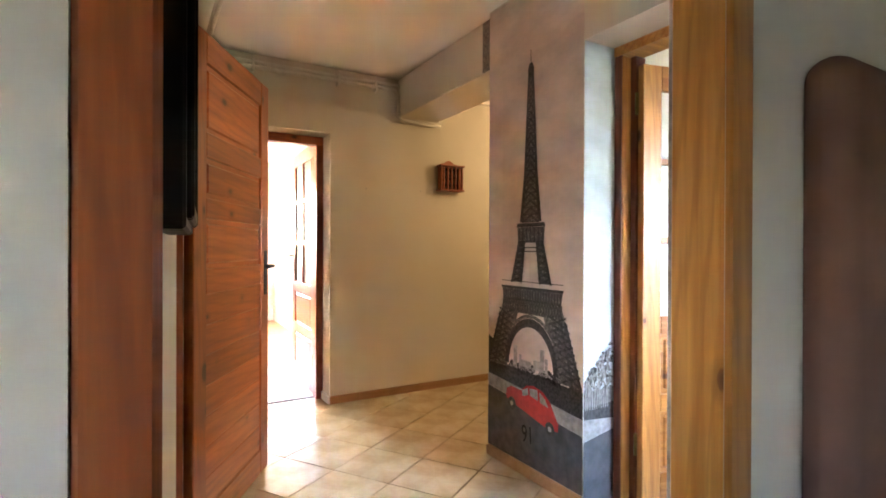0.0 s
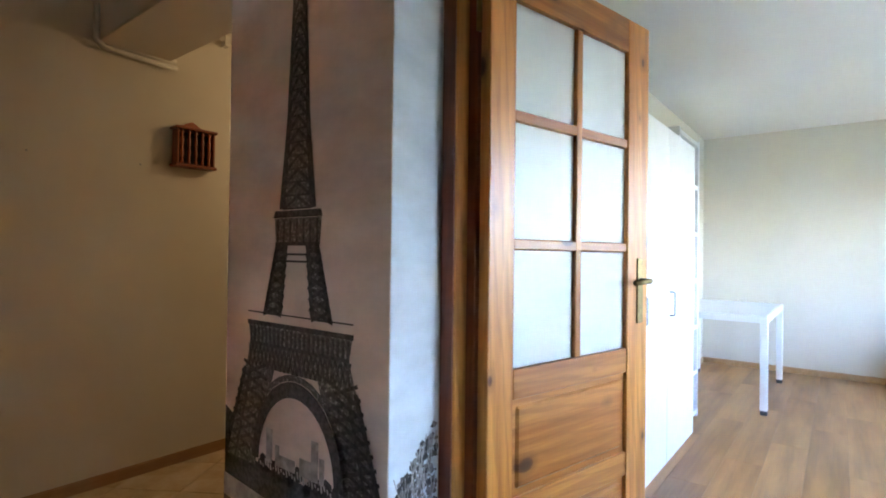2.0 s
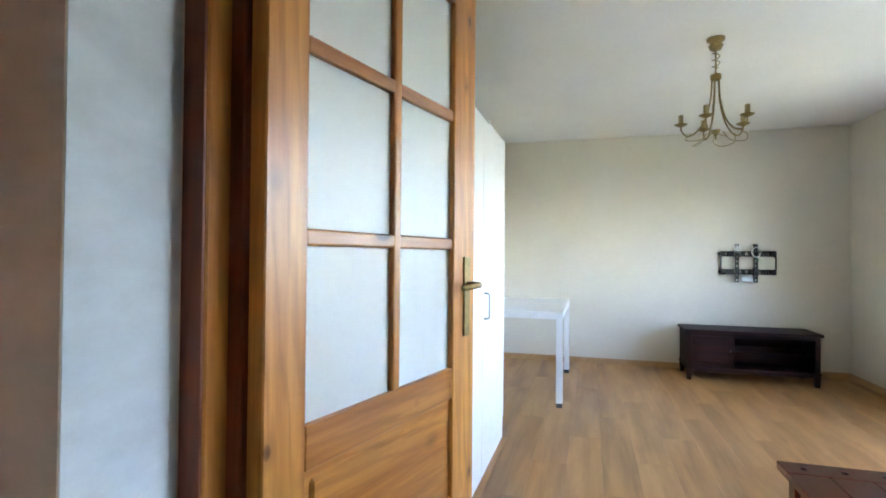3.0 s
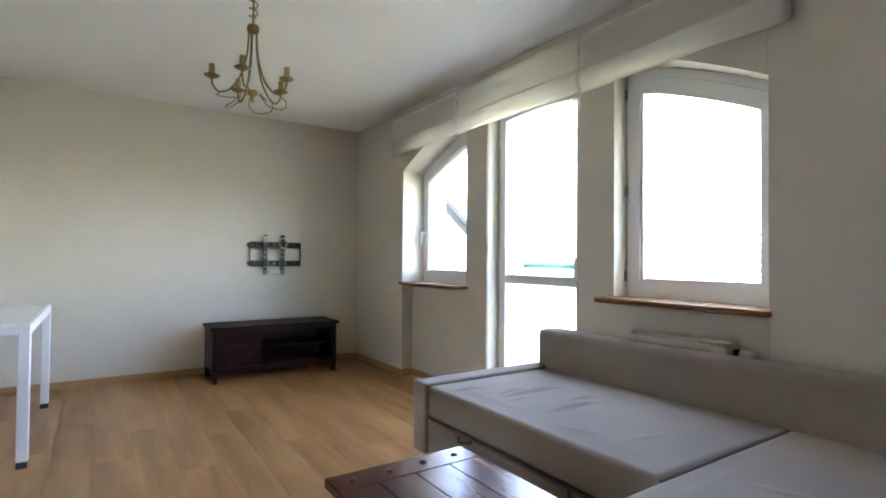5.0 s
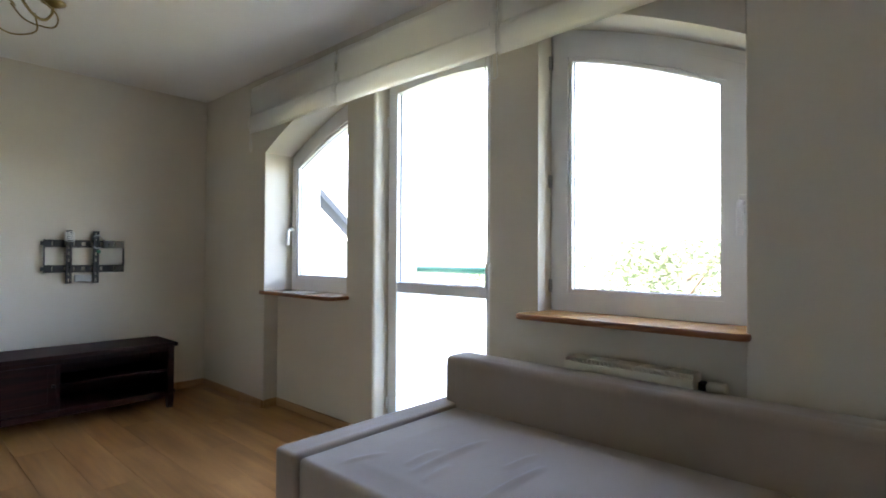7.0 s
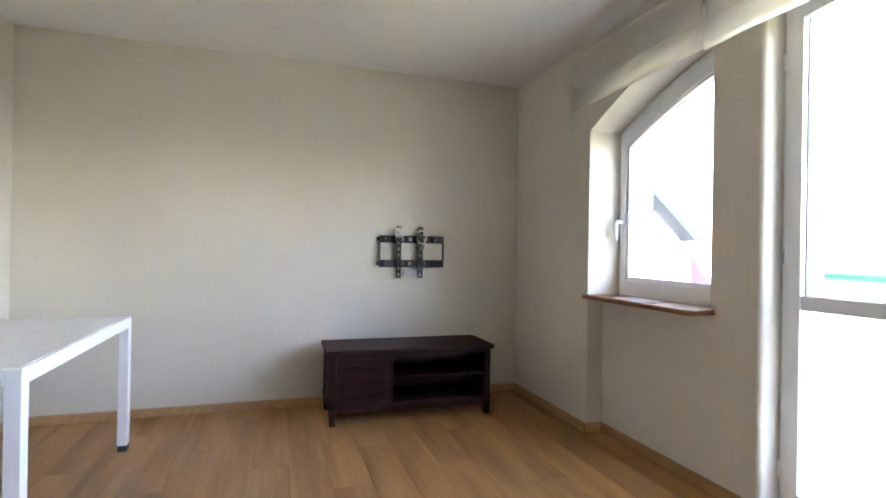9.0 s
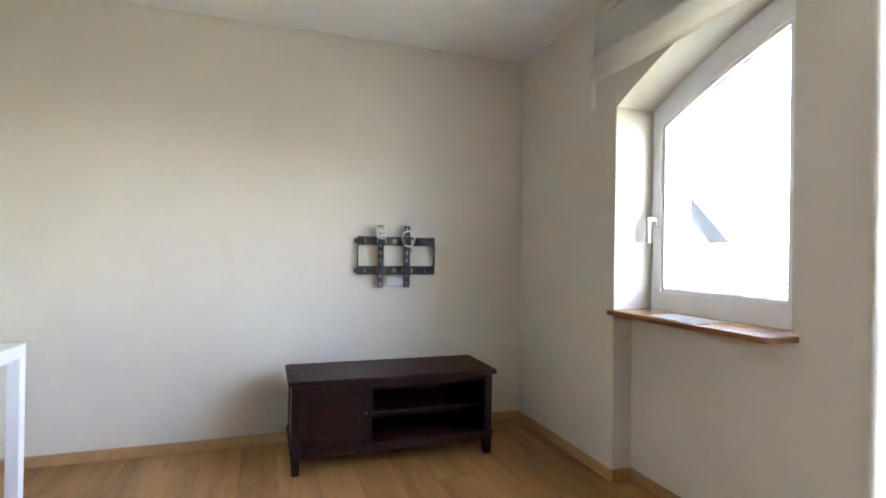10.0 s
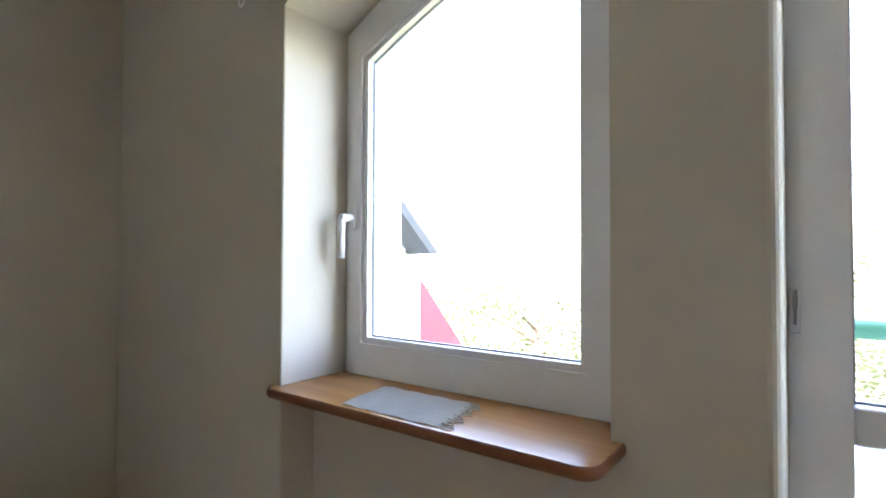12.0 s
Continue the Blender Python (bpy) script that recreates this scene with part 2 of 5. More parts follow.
M = {
    "wall": plaster("cream_plaster", (0.62, 0.57, 0.47), (0.67, 0.62, 0.52)),
    "hall": plaster("hall_plaster", (0.60, 0.55, 0.47), (0.66, 0.61, 0.52)),
    "ceiling": plaster("ceiling_paint", (0.76, 0.745, 0.70), (0.81, 0.79, 0.75)),
    "reveal": plaster("white_reveal", (0.78, 0.77, 0.75), (0.83, 0.82, 0.80)),
    "facade": plaster("white_render", (0.72, 0.72, 0.70), (0.80, 0.80, 0.78), 0.4),
    "rough": raw_edge(),
    "pine_z": pine("pine_upright", 2, (0.41, 0.142, 0.022), (0.66, 0.30, 0.065), (0.09, 0.026, 0.010)),
    "pine_x": pine("pine_level", 0, (0.41, 0.142, 0.022), (0.66, 0.30, 0.065), (0.05, 0.014, 0.008)),
    "amber_z": pine("amber_pine_upright", 2, (0.39, 0.126, 0.020), (0.64, 0.275, 0.059), (0.08, 0.022, 0.009)),
    "amber_x": pine("amber_pine_level", 0, (0.39, 0.126, 0.020), (0.64, 0.275, 0.059), (0.05, 0.014, 0.008)),
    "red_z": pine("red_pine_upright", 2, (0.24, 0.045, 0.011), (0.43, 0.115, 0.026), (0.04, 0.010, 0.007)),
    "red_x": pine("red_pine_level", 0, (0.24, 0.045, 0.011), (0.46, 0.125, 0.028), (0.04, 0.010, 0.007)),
    # darker red pine that holds the shade on the living room frame's sides
    "deep_shaded_z": pine("deep_red_shaded_pine", 2, (0.14, 0.028, 0.010), (0.25, 0.06, 0.018), (0.03, 0.008, 0.006)),
    "sill": pine("varnished_sill", 0, (0.42, 0.20, 0.065), (0.55, 0.29, 0.10), (0.40, 0.19, 0.06), 0.22, 0.5, 0.08),
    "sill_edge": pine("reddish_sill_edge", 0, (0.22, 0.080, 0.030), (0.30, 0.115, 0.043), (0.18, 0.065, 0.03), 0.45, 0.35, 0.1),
    "skirt": pine("oak_skirting", 0, (0.42, 0.24, 0.10), (0.52, 0.32, 0.15), (0.40, 0.22, 0.09), 0.4, 0.5, 0.08),
    "laminate": laminate(),
    "tile": stone_tile(),
    "grout": plain("grout", (0.36, 0.30, 0.22), 0.9),
    "underlay": plain("floor_gap", (0.24, 0.14, 0.065), 0.9),
    "dark": pine("dark_mahogany", 1, (0.011, 0.0028, 0.0022), (0.034, 0.0075, 0.005), (0.009, 0.003, 0.0025), 0.46, 0.16),
    "cherry": pine("red_mahogany", 0, (0.060, 0.013, 0.008), (0.125, 0.032, 0.018), (0.03, 0.008, 0.005), 0.2, 0.5, 0.1),
    "iron": plain("black_iron", (0.02, 0.02, 0.022), 0.4, 0.7),
    "black": plain("black_steel", (0.010, 0.010, 0.011), 0.55, 0.0),
    "blackwood": plain("black_lacquer", (0.007, 0.006, 0.006), 0.42),
    "brass": plain("aged_brass", (0.30, 0.22, 0.09), 0.34, 0.9, 0.25, 60),
    "candle": plain("gilded_sleeve", (0.42, 0.32, 0.15), 0.45, 0.6, 0.2, 60),
    "steel": plain("brushed_steel", (0.42, 0.42, 0.42), 0.35, 0.9),
    "white": plain("white_lacquer", (0.80, 0.80, 0.79), 0.35, 0.0, 0.03),
    "pvc": plain("white_pvc", (0.79, 0.79, 0.78), 0.3, 0.0, 0.03),
    "seal": plain("grey_gasket", (0.16, 0.19, 0.20), 0.6),
    "radiator": plain("cream_enamel", (0.70, 0.66, 0.55), 0.4),
    "sofa": fabric("grey_beige_weave", (0.265, 0.21, 0.162), (0.335, 0.272, 0.215)),
    "piping": fabric("dark_piping", (0.10, 0.08, 0.075), (0.14, 0.12, 0.11)),
    "blind": cotton(),
    "cord": plain("white_cord", (0.76, 0.75, 0.72), 0.7),
    "paper": fabric("linen_mat", (0.38, 0.36, 0.29), (0.56, 0.52, 0.43), 260),
    "green": plain("green_paint", (0.02, 0.16, 0.10), 0.35),
    "pipe": plain("painted_pipe", (0.70, 0.67, 0.60), 0.4),
    "glass": glazing(),
    "frost": frosted(),
    "milk": milk_glass(),
    "mirror": mirror_glass(),
    "redroof": plain("red_roofing", (0.42, 0.03, 0.05), 0.6, 0.0, 0.2, 8),
    "zinc": plain("grey_zinc", (0.045, 0.048, 0.05), 0.6, 0.0),
    "bark": plain("bark", (0.10, 0.075, 0.05), 0.9, 0.0, 0.4, 9),
    "leaves": leaf_stuff("foliage", (0.085, 0.12, 0.06), (0.13, 0.17, 0.095)),
    "grass": plain("lawn", (0.075, 0.085, 0.04), 0.9, 0.0, 0.4, 2),
    "brown": plain("dark_brown_matt", (0.20, 0.09, 0.055), 0.9, 0.0, 0.3, 4),
}

M["blackwood"].node_tree.nodes["Principled BSDF"].inputs["Specular IOR Level"].default_value = 0.15

# ---- mesh helpers ----
def done(name, bm, material, parent=None, label="", smooth=False):
    me = bpy.data.meshes.new(name)
    bm.to_mesh(me)
    bm.free()
    if smooth:
        me.polygons.foreach_set("use_smooth", [True] * len(me.polygons))
    me.materials.append(M[material] if isinstance(material, str) else material)
    ob = new(name, me)
    if parent is not None:
        ob.parent = parent
    if label:
        ob["label"] = label
    return ob


def part(name, bm, material, parent, label="", smooth=False):
    return done(name, bm, material, parent, label, smooth)


def thing(name, at, label, category, group="", rz=0.0):
    ob = new(name)
    ob.matrix_world = pose(*at, 0, 0, rz)
    ob.empty_display_size = 0.05
    return tagged(ob, label, category, group)


def structure(ob, label, category="wall"):
    return tagged(ob, label, category, kind="structure")


def block(x0, x1, y0, y1, z0, z1, bevel=0.0, into=None, seg=1):
    bm = bmesh.new()
    bmesh.ops.create_cube(bm, size=1)
    for v in bm.verts:
        v.co = ((x0 + x1) / 2 + v.co.x * (x1 - x0), (y0 + y1) / 2 + v.co.y * (y1 - y0), (z0 + z1) / 2 + v.co.z * (z1 - z0))
    if bevel:
        bmesh.ops.bevel(bm, geom=bm.edges[:], offset=bevel, segments=seg, affect="EDGES", profile=0.5)
    if into is not None:
        join(into, bm)
        return into
    return bm


def join(into, bm):
    me = bpy.data.meshes.new("joined")
    bm.to_mesh(me)
    bm.free()
    into.from_mesh(me)
    bpy.data.meshes.remove(me)
    return into


def prism(points, axis, a, b, into=None):
    """A polygon pushed from a to b along an axis; points are given in the two other axes, in x, y, z order."""
    bm = into if into is not None else bmesh.new()

    def at(p, h):
        q = list(p)
        q.insert(axis, h)
        return q

    lo = [bm.verts.new(at(p, a)) for p in points]
    hi = [bm.verts.new(at(p, b)) for p in points]
    n = len(points)
    faces = [bm.faces.new(lo), bm.faces.new(hi[::-1])]
    for i in range(n):
        faces.append(bm.faces.new((lo[i], hi[i], hi[(i + 1) % n], lo[(i + 1) % n])))
    bmesh.ops.recalc_face_normals(bm, faces=faces)
    return bm


def lathe(profile, at=(0, 0, 0), n=20, into=None):
    bm = into if into is not None else bmesh.new()
    rings = []
    for r, z in profile:
        rings.append([bm.verts.new((at[0] + r * math.cos(2 * math.pi * i / n), at[1] + r * math.sin(2 * math.pi * i / n), at[2] + z)) for i in range(n)])
    for a, b in zip(rings, rings[1:]):
        for i in range(n):
            bm.faces.new((a[i], a[(i + 1) % n], b[(i + 1) % n], b[i]))
    bm.faces.new(rings[0][::-1])
    bm.faces.new(rings[-1])
    return bm


def tube(points, r, n=8, into=None, taper=1.0):
    bm = into if into is not None else bmesh.new()
    pts = [Vector(p) for p in points]
    rings, ref = [], None
    for i, p in enumerate(pts):
        d = (pts[min(i + 1, len(pts) - 1)] - pts[max(i - 1, 0)]).normalized()
        if ref is None:
            ref = d.orthogonal().normalized()
        ref = (ref - d * ref.dot(d)).normalized()
        side = d.cross(ref)
        rr = r * (1 + (taper - 1) * i / max(len(pts) - 1, 1))
        rings.append([bm.verts.new(p + rr * (math.cos(2 * math.pi * k / n) * ref + math.sin(2 * math.pi * k / n) * side)) for k in range(n)])
    for a, b in zip(rings, rings[1:]):
        for k in range(n):
            bm.faces.new((a[k], a[(k + 1) % n], b[(k + 1) % n], b[k]))
    bm.faces.new(rings[0][::-1])
    bm.faces.new(rings[-1])
    return bm


def curve(points, n=24):
    """A smooth line through the points."""
    p = [Vector(q) for q in points]
    p = [2 * p[0] - p[1]] + p + [2 * p[-1] - p[-2]]
    out = []
    for i in range(1, len(p) - 2):
        for k in range(n // (len(p) - 3) + 1):
            t = k / (n // (len(p) - 3) + 1)
            a, b, c, d = p[i - 1], p[i], p[i + 1], p[i + 2]
            out.append(0.5 * (2 * b + (c - a) * t + (2 * a - 5 * b + 4 * c - d) * t * t + (3 * b - a - 3 * c + d) * t ** 3))
    return out + [p[-2]]

# ---- plan ----
XT, YS, YN, ZC = 8.0, -1.5, 1.945, 2.49       # living room: east, south and north walls, ceiling
XM, YR, YM = 2.56, 1.578, 2.305               # mural wall, door reveal, end of the mural pier
XW, XV = 2.88, 2.70                           # living room's west faces, beside the wardrobe and beside the sofa
YQ = -1.615                                   # back of the shallow bay that holds the three windows
YF, ZH = 3.63, 2.50                           # far wall and ceiling of the hall
ZD = 2.095                                    # head of the wall openings


def wall(name, bm, material, label):
    return structure(done(name, bm, material), label)


def arch(x, top):
    return top - 0.17 * (x - 5.41) ** 2


WALL_TOP, FRAME_TOP, SASH_TOP, GLASS_TOP = 2.33, 2.305, 2.255, 2.18
OPEN = {"w1": (6.125, 6.978, 0.84), "w2": (4.97, 5.852, 0.02), "w3": (3.805, 4.68, 0.84)}


def arched(x0, x1, z0, top, n=10):
    return [(x0, z0), (x1, z0)] + [(x1 + (x0 - x1) * i / n, arch(x1 + (x0 - x1) * i / n, top)) for i in range(n + 1)]


def pier(x0, x1, y0, y1, z1, into, low=True, high=True, r=0.022):
    """An upright block whose room-side edges, at its low and high x, are rounded in the plaster."""
    plan = [(x0, y0), (x1, y0)]
    for cx, a0, soft_edge in ((x1 - r, 0, high), (x0 + r, 90, low)):
        if not soft_edge:
            plan.append((x1 if a0 == 0 else x0, y1))
            continue
        plan += [(cx + r * math.cos(radians(a0 + 18 * k)), y1 - r + r * math.sin(radians(a0 + 18 * k))) for k in range(6)]
    return prism(plan, 2, 0, z1, into=into)


# south wall: a shallow arched bay, piers and aprons at its back
bm = bmesh.new()
BX0, BX1 = OPEN["w3"][0], OPEN["w1"][1]
for a, b in ((XV, BX0), (BX1, XT + 0.25)):
    pier(a, b, YS - 0.49, YS, ZC + 0.1, bm, r=0.006)
pier(OPEN["w3"][1], OPEN["w2"][0], YS - 0.49, YQ, ZC + 0.1, bm, low=False)
pier(OPEN["w2"][1], OPEN["w1"][0], YS - 0.49, YQ, ZC + 0.1, bm, high=False)
for a, b, z in (OPEN["w3"], OPEN["w1"]):
    block(a, b, YS - 0.49, YQ, 0, z, into=bm)
heads = [(a, b, YS - 0.49) for a, b, _ in OPEN.values()] + [(OPEN["w3"][1], OPEN["w2"][0], YQ), (OPEN["w2"][1], OPEN["w1"][0], YQ)]
for a, b, back in heads:
    n = 12
    low = [(a + (b - a) * i / n, arch(a + (b - a) * i / n, WALL_TOP)) for i in range(n + 1)]
    for (xa, za), (xb, zb) in zip(low, low[1:]):
        prism([(xa, za), (xb, zb), (xb, ZC + 0.1), (xa, ZC + 0.1)], 1, back, YS, into=bm)
bmesh.ops.remove_doubles(bm, verts=bm.verts[:], dist=0.0005)
wall("wall_south", bm, "wall", "cream plastered wall with three arched openings")

bm = block(XT, XT + 0.25, YS, YN + 0.36, 0, ZC + 0.1)
wall("wall_east", bm, "wall", "plain cream plastered wall behind the low cabinet")
bm = block(XW, XT, YN, YM, 0, ZC + 0.1)
wall("wall_north", bm, "wall", "cream plastered wall behind table and wardrobe")
bm = block(XM, XW, 0.60, YR, ZD, ZC + 0.1)
block(XM, XV, YS - 0.49, 0.60, 0, ZC + 0.1, into=bm)
wall("wall_west", bm, "wall", "cream plastered wall round the living room doorway")
bm = block(XM, XW, YR, YM, 0, ZC + 0.1)
wall("wall_pier", bm, "hall", "plastered pier that carries the city mural")

# hall
def left_x(y):
    return 0.838 + 0.09 * (y - 0.55)


bm = bmesh.new()
for y0, y1, z0 in ((0.545, 2.0, 0.0), (2.0, 2.84, 2.05), (2.84, YF, 0.0)):
    prism([(left_x(y0), y0), (left_x(y1), y1), (left_x(y1) - 0.15, y1), (left_x(y0) - 0.15, y0)], 2, z0, ZH + 0.1, into=bm)
wall("wall_hall_left", bm, "hall", "cream hall wall with a black mirror")
bm = block(0.9, 1.20, YF, YF + 0.26, 0, ZH + 0.1)
block(2.055, 4.8, YF, YF + 0.26, 0, ZH + 0.1, into=bm)
block(1.20, 2.055, YF, YF + 0.26, 2.015, ZH + 0.1, into=bm)
wall("wall_hall_far", bm, "hall", "cream hall wall with a doorway and a small rack")
wall("wall_hall_end", block(4.6, 4.8, YM, YF, 0, ZH + 0.1), "hall", "plain wall closing the side passage")
bm = block(1.762, XM, 0.42, 0.545, 0, ZH + 0.1)
block(-0.8, 0.822, 0.42, 0.545, 0, ZH + 0.1, into=bm)
block(0.822, 1.762, 0.42, 0.545, 2.08, ZH + 0.1, into=bm)
wall("wall_entry", bm, "hall", "pale wall round the first doorway")
LW = (-1.55, -1.10, 1.0, 1.60)                 # added unseen window that lights the lobby, along y and z
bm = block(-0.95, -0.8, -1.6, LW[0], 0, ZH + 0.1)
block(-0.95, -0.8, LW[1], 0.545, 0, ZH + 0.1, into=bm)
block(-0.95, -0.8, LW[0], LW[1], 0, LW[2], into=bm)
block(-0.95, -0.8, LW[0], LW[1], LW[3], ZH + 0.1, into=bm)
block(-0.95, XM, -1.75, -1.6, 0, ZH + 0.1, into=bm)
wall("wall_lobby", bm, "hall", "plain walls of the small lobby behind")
bm = block(-0.25, -0.1, 1.2, YF, 0, ZH + 0.1)
block(-0.25, left_x(1.1) - 0.151, 1.05, 1.199, 0, ZH + 0.1, into=bm)
block(-0.25, 0.899, YF, YF + 0.26, 0, ZH + 0.1, into=bm)
wall("wall_closet", bm, "hall", "plain walls behind the ajar pine door")

# bright room beyond the far doorway
RX, RY = 2.62, 8.31
bm = block(-2.0, -1.85, YF + 0.26, RY, 0, 2.6)
block(RX, RX + 0.15, YF + 0.26, RY, 0, 2.6, into=bm)
block(-1.85, 1.20, YF + 0.262, YF + 0.4, 0, 2.6, into=bm)
block(2.055, RX, YF + 0.262, YF + 0.4, 0, 2.6, into=bm)
wall("wall_bright_room", bm, "reveal", "white walls of the sunny room")
bm = block(-1.85, RX, RY, RY + 0.3, 0, 1.10)
block(-1.85, 0.55, RY, RY + 0.3, 1.10, 2.6, into=bm)
block(2.3, RX, RY, RY + 0.3, 1.10, 2.6, into=bm)
block(0.55, 2.3, RY, RY + 0.3, 2.06, 2.6, into=bm)
wall("wall_bright_room_window", bm, "reveal", "white wall with a wide window")

# ceilings and the beam
bm = block(XV - 0.005, XT, YS, YN, ZC, ZC + 0.12)
structure(done("ceiling", bm, "ceiling"), "matt white living room ceiling", "ceiling")
bm = block(-0.9, XM, -1.7, YF, ZH, ZH + 0.12)
block(XM, 4.7, YM, YF, ZH, ZH + 0.12, into=bm)
structure(done("ceiling_hall", bm, "ceiling"), "off-white hall ceiling", "ceiling")
structure(done("ceiling_bright_room", block(-1.9, RX, YF + 0.26, RY, 2.5, 2.62), "ceiling"), "white ceiling of the sunny room", "ceiling")
structure(done("ceiling_beam", block(2.60, 2.94, YM + 0.001, YF, 2.195, ZH, 0.004), "hall"), "plastered beam under the hall ceiling", "beam")

# floors: slabs, then planks and tiles at the end
FLOORS = {}
FLOORS["living"] = structure(done("floor", block(XV, XT, YS - 0.2, YN, -0.08, -0.012), "underlay"), "oak laminate floor in long planks", "floor")
FLOORS["hall"] = structure(done("floor_hall", block(-0.9, 4.7, -1.7, YF + 0.2, -0.08, -0.009), "grout"), "beige stone-look tiles laid on the diagonal", "floor")
FLOORS["bright"] = structure(done("floor_bright_room", block(-1.9, RX, YF + 0.2, RY, -0.08, -0.012), "underlay"), "oak laminate floor in the sunny room", "floor")
structure(done("threshold", block(1.20, 2.055, YF + 0.225, YF + 0.25, -0.01, 0.006, 0.002), "dark"), "dark strip between tiles and laminate", "threshold")
structure(done("threshold", block(2.70, 2.73, 0.601, 1.50, -0.01, 0.006, 0.002), "skirt"), "oak strip between tiles and laminate", "threshold")


# ---- skirting ----
def skirt(a, b, out, name="baseboard", h=0.06, t=0.014, material="skirt"):
    """A board from a to b on the plan, standing out to the side given."""
    (ax, ay), (bx, by), (ox, oy) = a, b, out
    bm = prism([(ax, ay), (bx, by), (bx + ox * t, by + oy * t), (ax + ox * t, ay + oy * t)], 2, 0.001, h)
    top = [e for e in bm.edges if all(v.co.z > h - 0.001 for v in e.verts)]
    bmesh.ops.bevel(bm, geom=top, offset=0.005, segments=2, affect="EDGES")
    return structure(done(name, bm, material), "oak skirting board along the wall", "skirting")


skirt((XT, YS), (XT, YN), (-1, 0))
skirt((5.86, YN), (XT, YN), (0, -1))
for a, b, y in ((XW, BX0, YS), (BX0, OPEN["w2"][0], YQ), (OPEN["w2"][1], BX1, YQ), (BX1, XT, YS)):
    skirt((a, y), (b, y), (0, 1))
for x, side in ((BX1, -1), (BX0, 1)):
    skirt((x, YQ), (x, YS), (side, 0))
skirt((XM, YR), (XM, YM), (-1, 0))
skirt((2.055, YF), (4.6, YF), (0, -1))
skirt((0.95, YF), (1.20, YF), (0, -1))
skirt((2.055, YF), (2.055, YF + 0.17), (-1, 0), material="white")
skirt((left_x(0.55), 0.55), (left_x(1.99), 1.99), (1, 0))
skirt((2.75, YM), (4.6, YM), (0, 1))


# ---- windows of the living room ----
def ring(x0, x1, z0, top, w, wtop, y0, y1, zlow=None, w0=None):
    """A frame with an arched head: upright and level bars of width w between y0 and y1."""
    bm = bmesh.new()
    low = w if zlow is None else zlow
    w0 = w if w0 is None else w0
    block(x0, x1, y0, y1, z0, z0 + low, into=bm)
    n = 10
    for a, b in ((x0, x0 + w0), (x1 - w, x1)):
        prism([(a, z0 + low), (b, z0 + low), (b, arch(b, top)), (a, arch(a, top))], 1, y0, y1, into=bm)
    for i in range(n):
        a = x0 + w0 + (x1 - x0 - w - w0) * i / n
        b = x0 + w0 + (x1 - x0 - w - w0) * (i + 1) / n
        prism([(a, arch(a, top - wtop)), (b, arch(b, top - wtop)), (b, arch(b, top)), (a, arch(a, top))], 1, y0, y1, into=bm)
    return bm


def pane(x0, x1, z0, top, y):
    bm = prism(arched(x0, x1, z0, top), 1, y - 0.006, y + 0.006)
    return bm


def clear(ob):
    ob.visible_shadow = False
    return ob


def casement(name, x0, x1, z0, label, handle_x, hinge_x, wide=0.112, thin=0.072):
    w = structure(thing(name, ((x0 + x1) / 2, YS - 0.25, z0), label, "window"), label, "window")
    m = w.matrix_world.inverted()

    def add(n, bm, mt, parent=w, lab="", smooth=False):
        ob = part(n, bm, mt, parent, lab, smooth)
        ob.matrix_parent_inverse = parent.matrix_world.inverted()
        return ob

    add("window_frame", ring(x0, x1, z0, WALL_TOP - 0.002, 0.035, 0.05, -1.80, -1.735, 0.05), "pvc")
    sash = add("sash", ring(x0 + 0.022, x1 - 0.022, z0 + 0.035, SASH_TOP + 0.02, thin - 0.018, 0.077, -1.79, -1.722, 0.094, wide - 0.018), "pvc")
    add("glazing_bead", ring(x0 + wide + 0.004, x1 - thin - 0.004, z0 + 0.129, SASH_TOP - 0.057, 0.018, 0.018, -1.764, -1.731), "pvc")
    add("sash_seal", ring(x0 + 0.019, x1 - 0.019, z0 + 0.032, SASH_TOP + 0.023, 0.003, 0.003, -1.735, -1.7335), "seal")
    add("gasket", ring(x0 + wide + 0.018, x1 - thin - 0.018, z0 + 0.145, GLASS_TOP + 0.005, 0.006, 0.006, -1.762, -1.752), "seal")
    clear(add("pane", pane(x0 + wide + 0.008, x1 - thin - 0.008, z0 + 0.135, GLASS_TOP + 0.01, -1.765), "glass"))
    hz = 1.34
    bm = block(handle_x - 0.014, handle_x + 0.014, -1.722, -1.712, hz - 0.035, hz + 0.035, 0.003)
    add("handle_plate", bm, "white")
    bm = tube([(handle_x, -1.712, hz), (handle_x, -1.675, hz), (handle_x, -1.670, hz - 0.01), (handle_x, -1.670, hz - 0.12)], 0.012, 10)
    add("handle", bm, "white", smooth=True)
    for z in (z0 + 0.13, arch(hinge_x, SASH_TOP) - 0.12, (z0 + 2.0) / 2 + 0.05):
        add("hinge", lathe([(0.008, 0), (0.008, 0.06)], (hinge_x, -1.715, z), 10), "steel")
    return w


casement("window_1", *OPEN["w1"], "white arched casement window with a white handle", 6.932, 6.14, 0.082)
casement("window_2", *OPEN["w3"], "white arched casement window over the sofa", 3.86, 4.672, 0.112, 0.09)

# added window behind the start, out of view; it brightens the first doorway
lw = structure(new("window_added_fill"), "added unseen white window that brightens the first doorway", "window")
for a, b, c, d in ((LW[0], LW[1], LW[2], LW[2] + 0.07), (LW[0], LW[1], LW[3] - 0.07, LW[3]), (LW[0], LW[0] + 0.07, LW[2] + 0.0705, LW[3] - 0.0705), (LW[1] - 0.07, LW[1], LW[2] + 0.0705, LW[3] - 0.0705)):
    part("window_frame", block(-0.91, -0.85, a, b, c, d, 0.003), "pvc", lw)
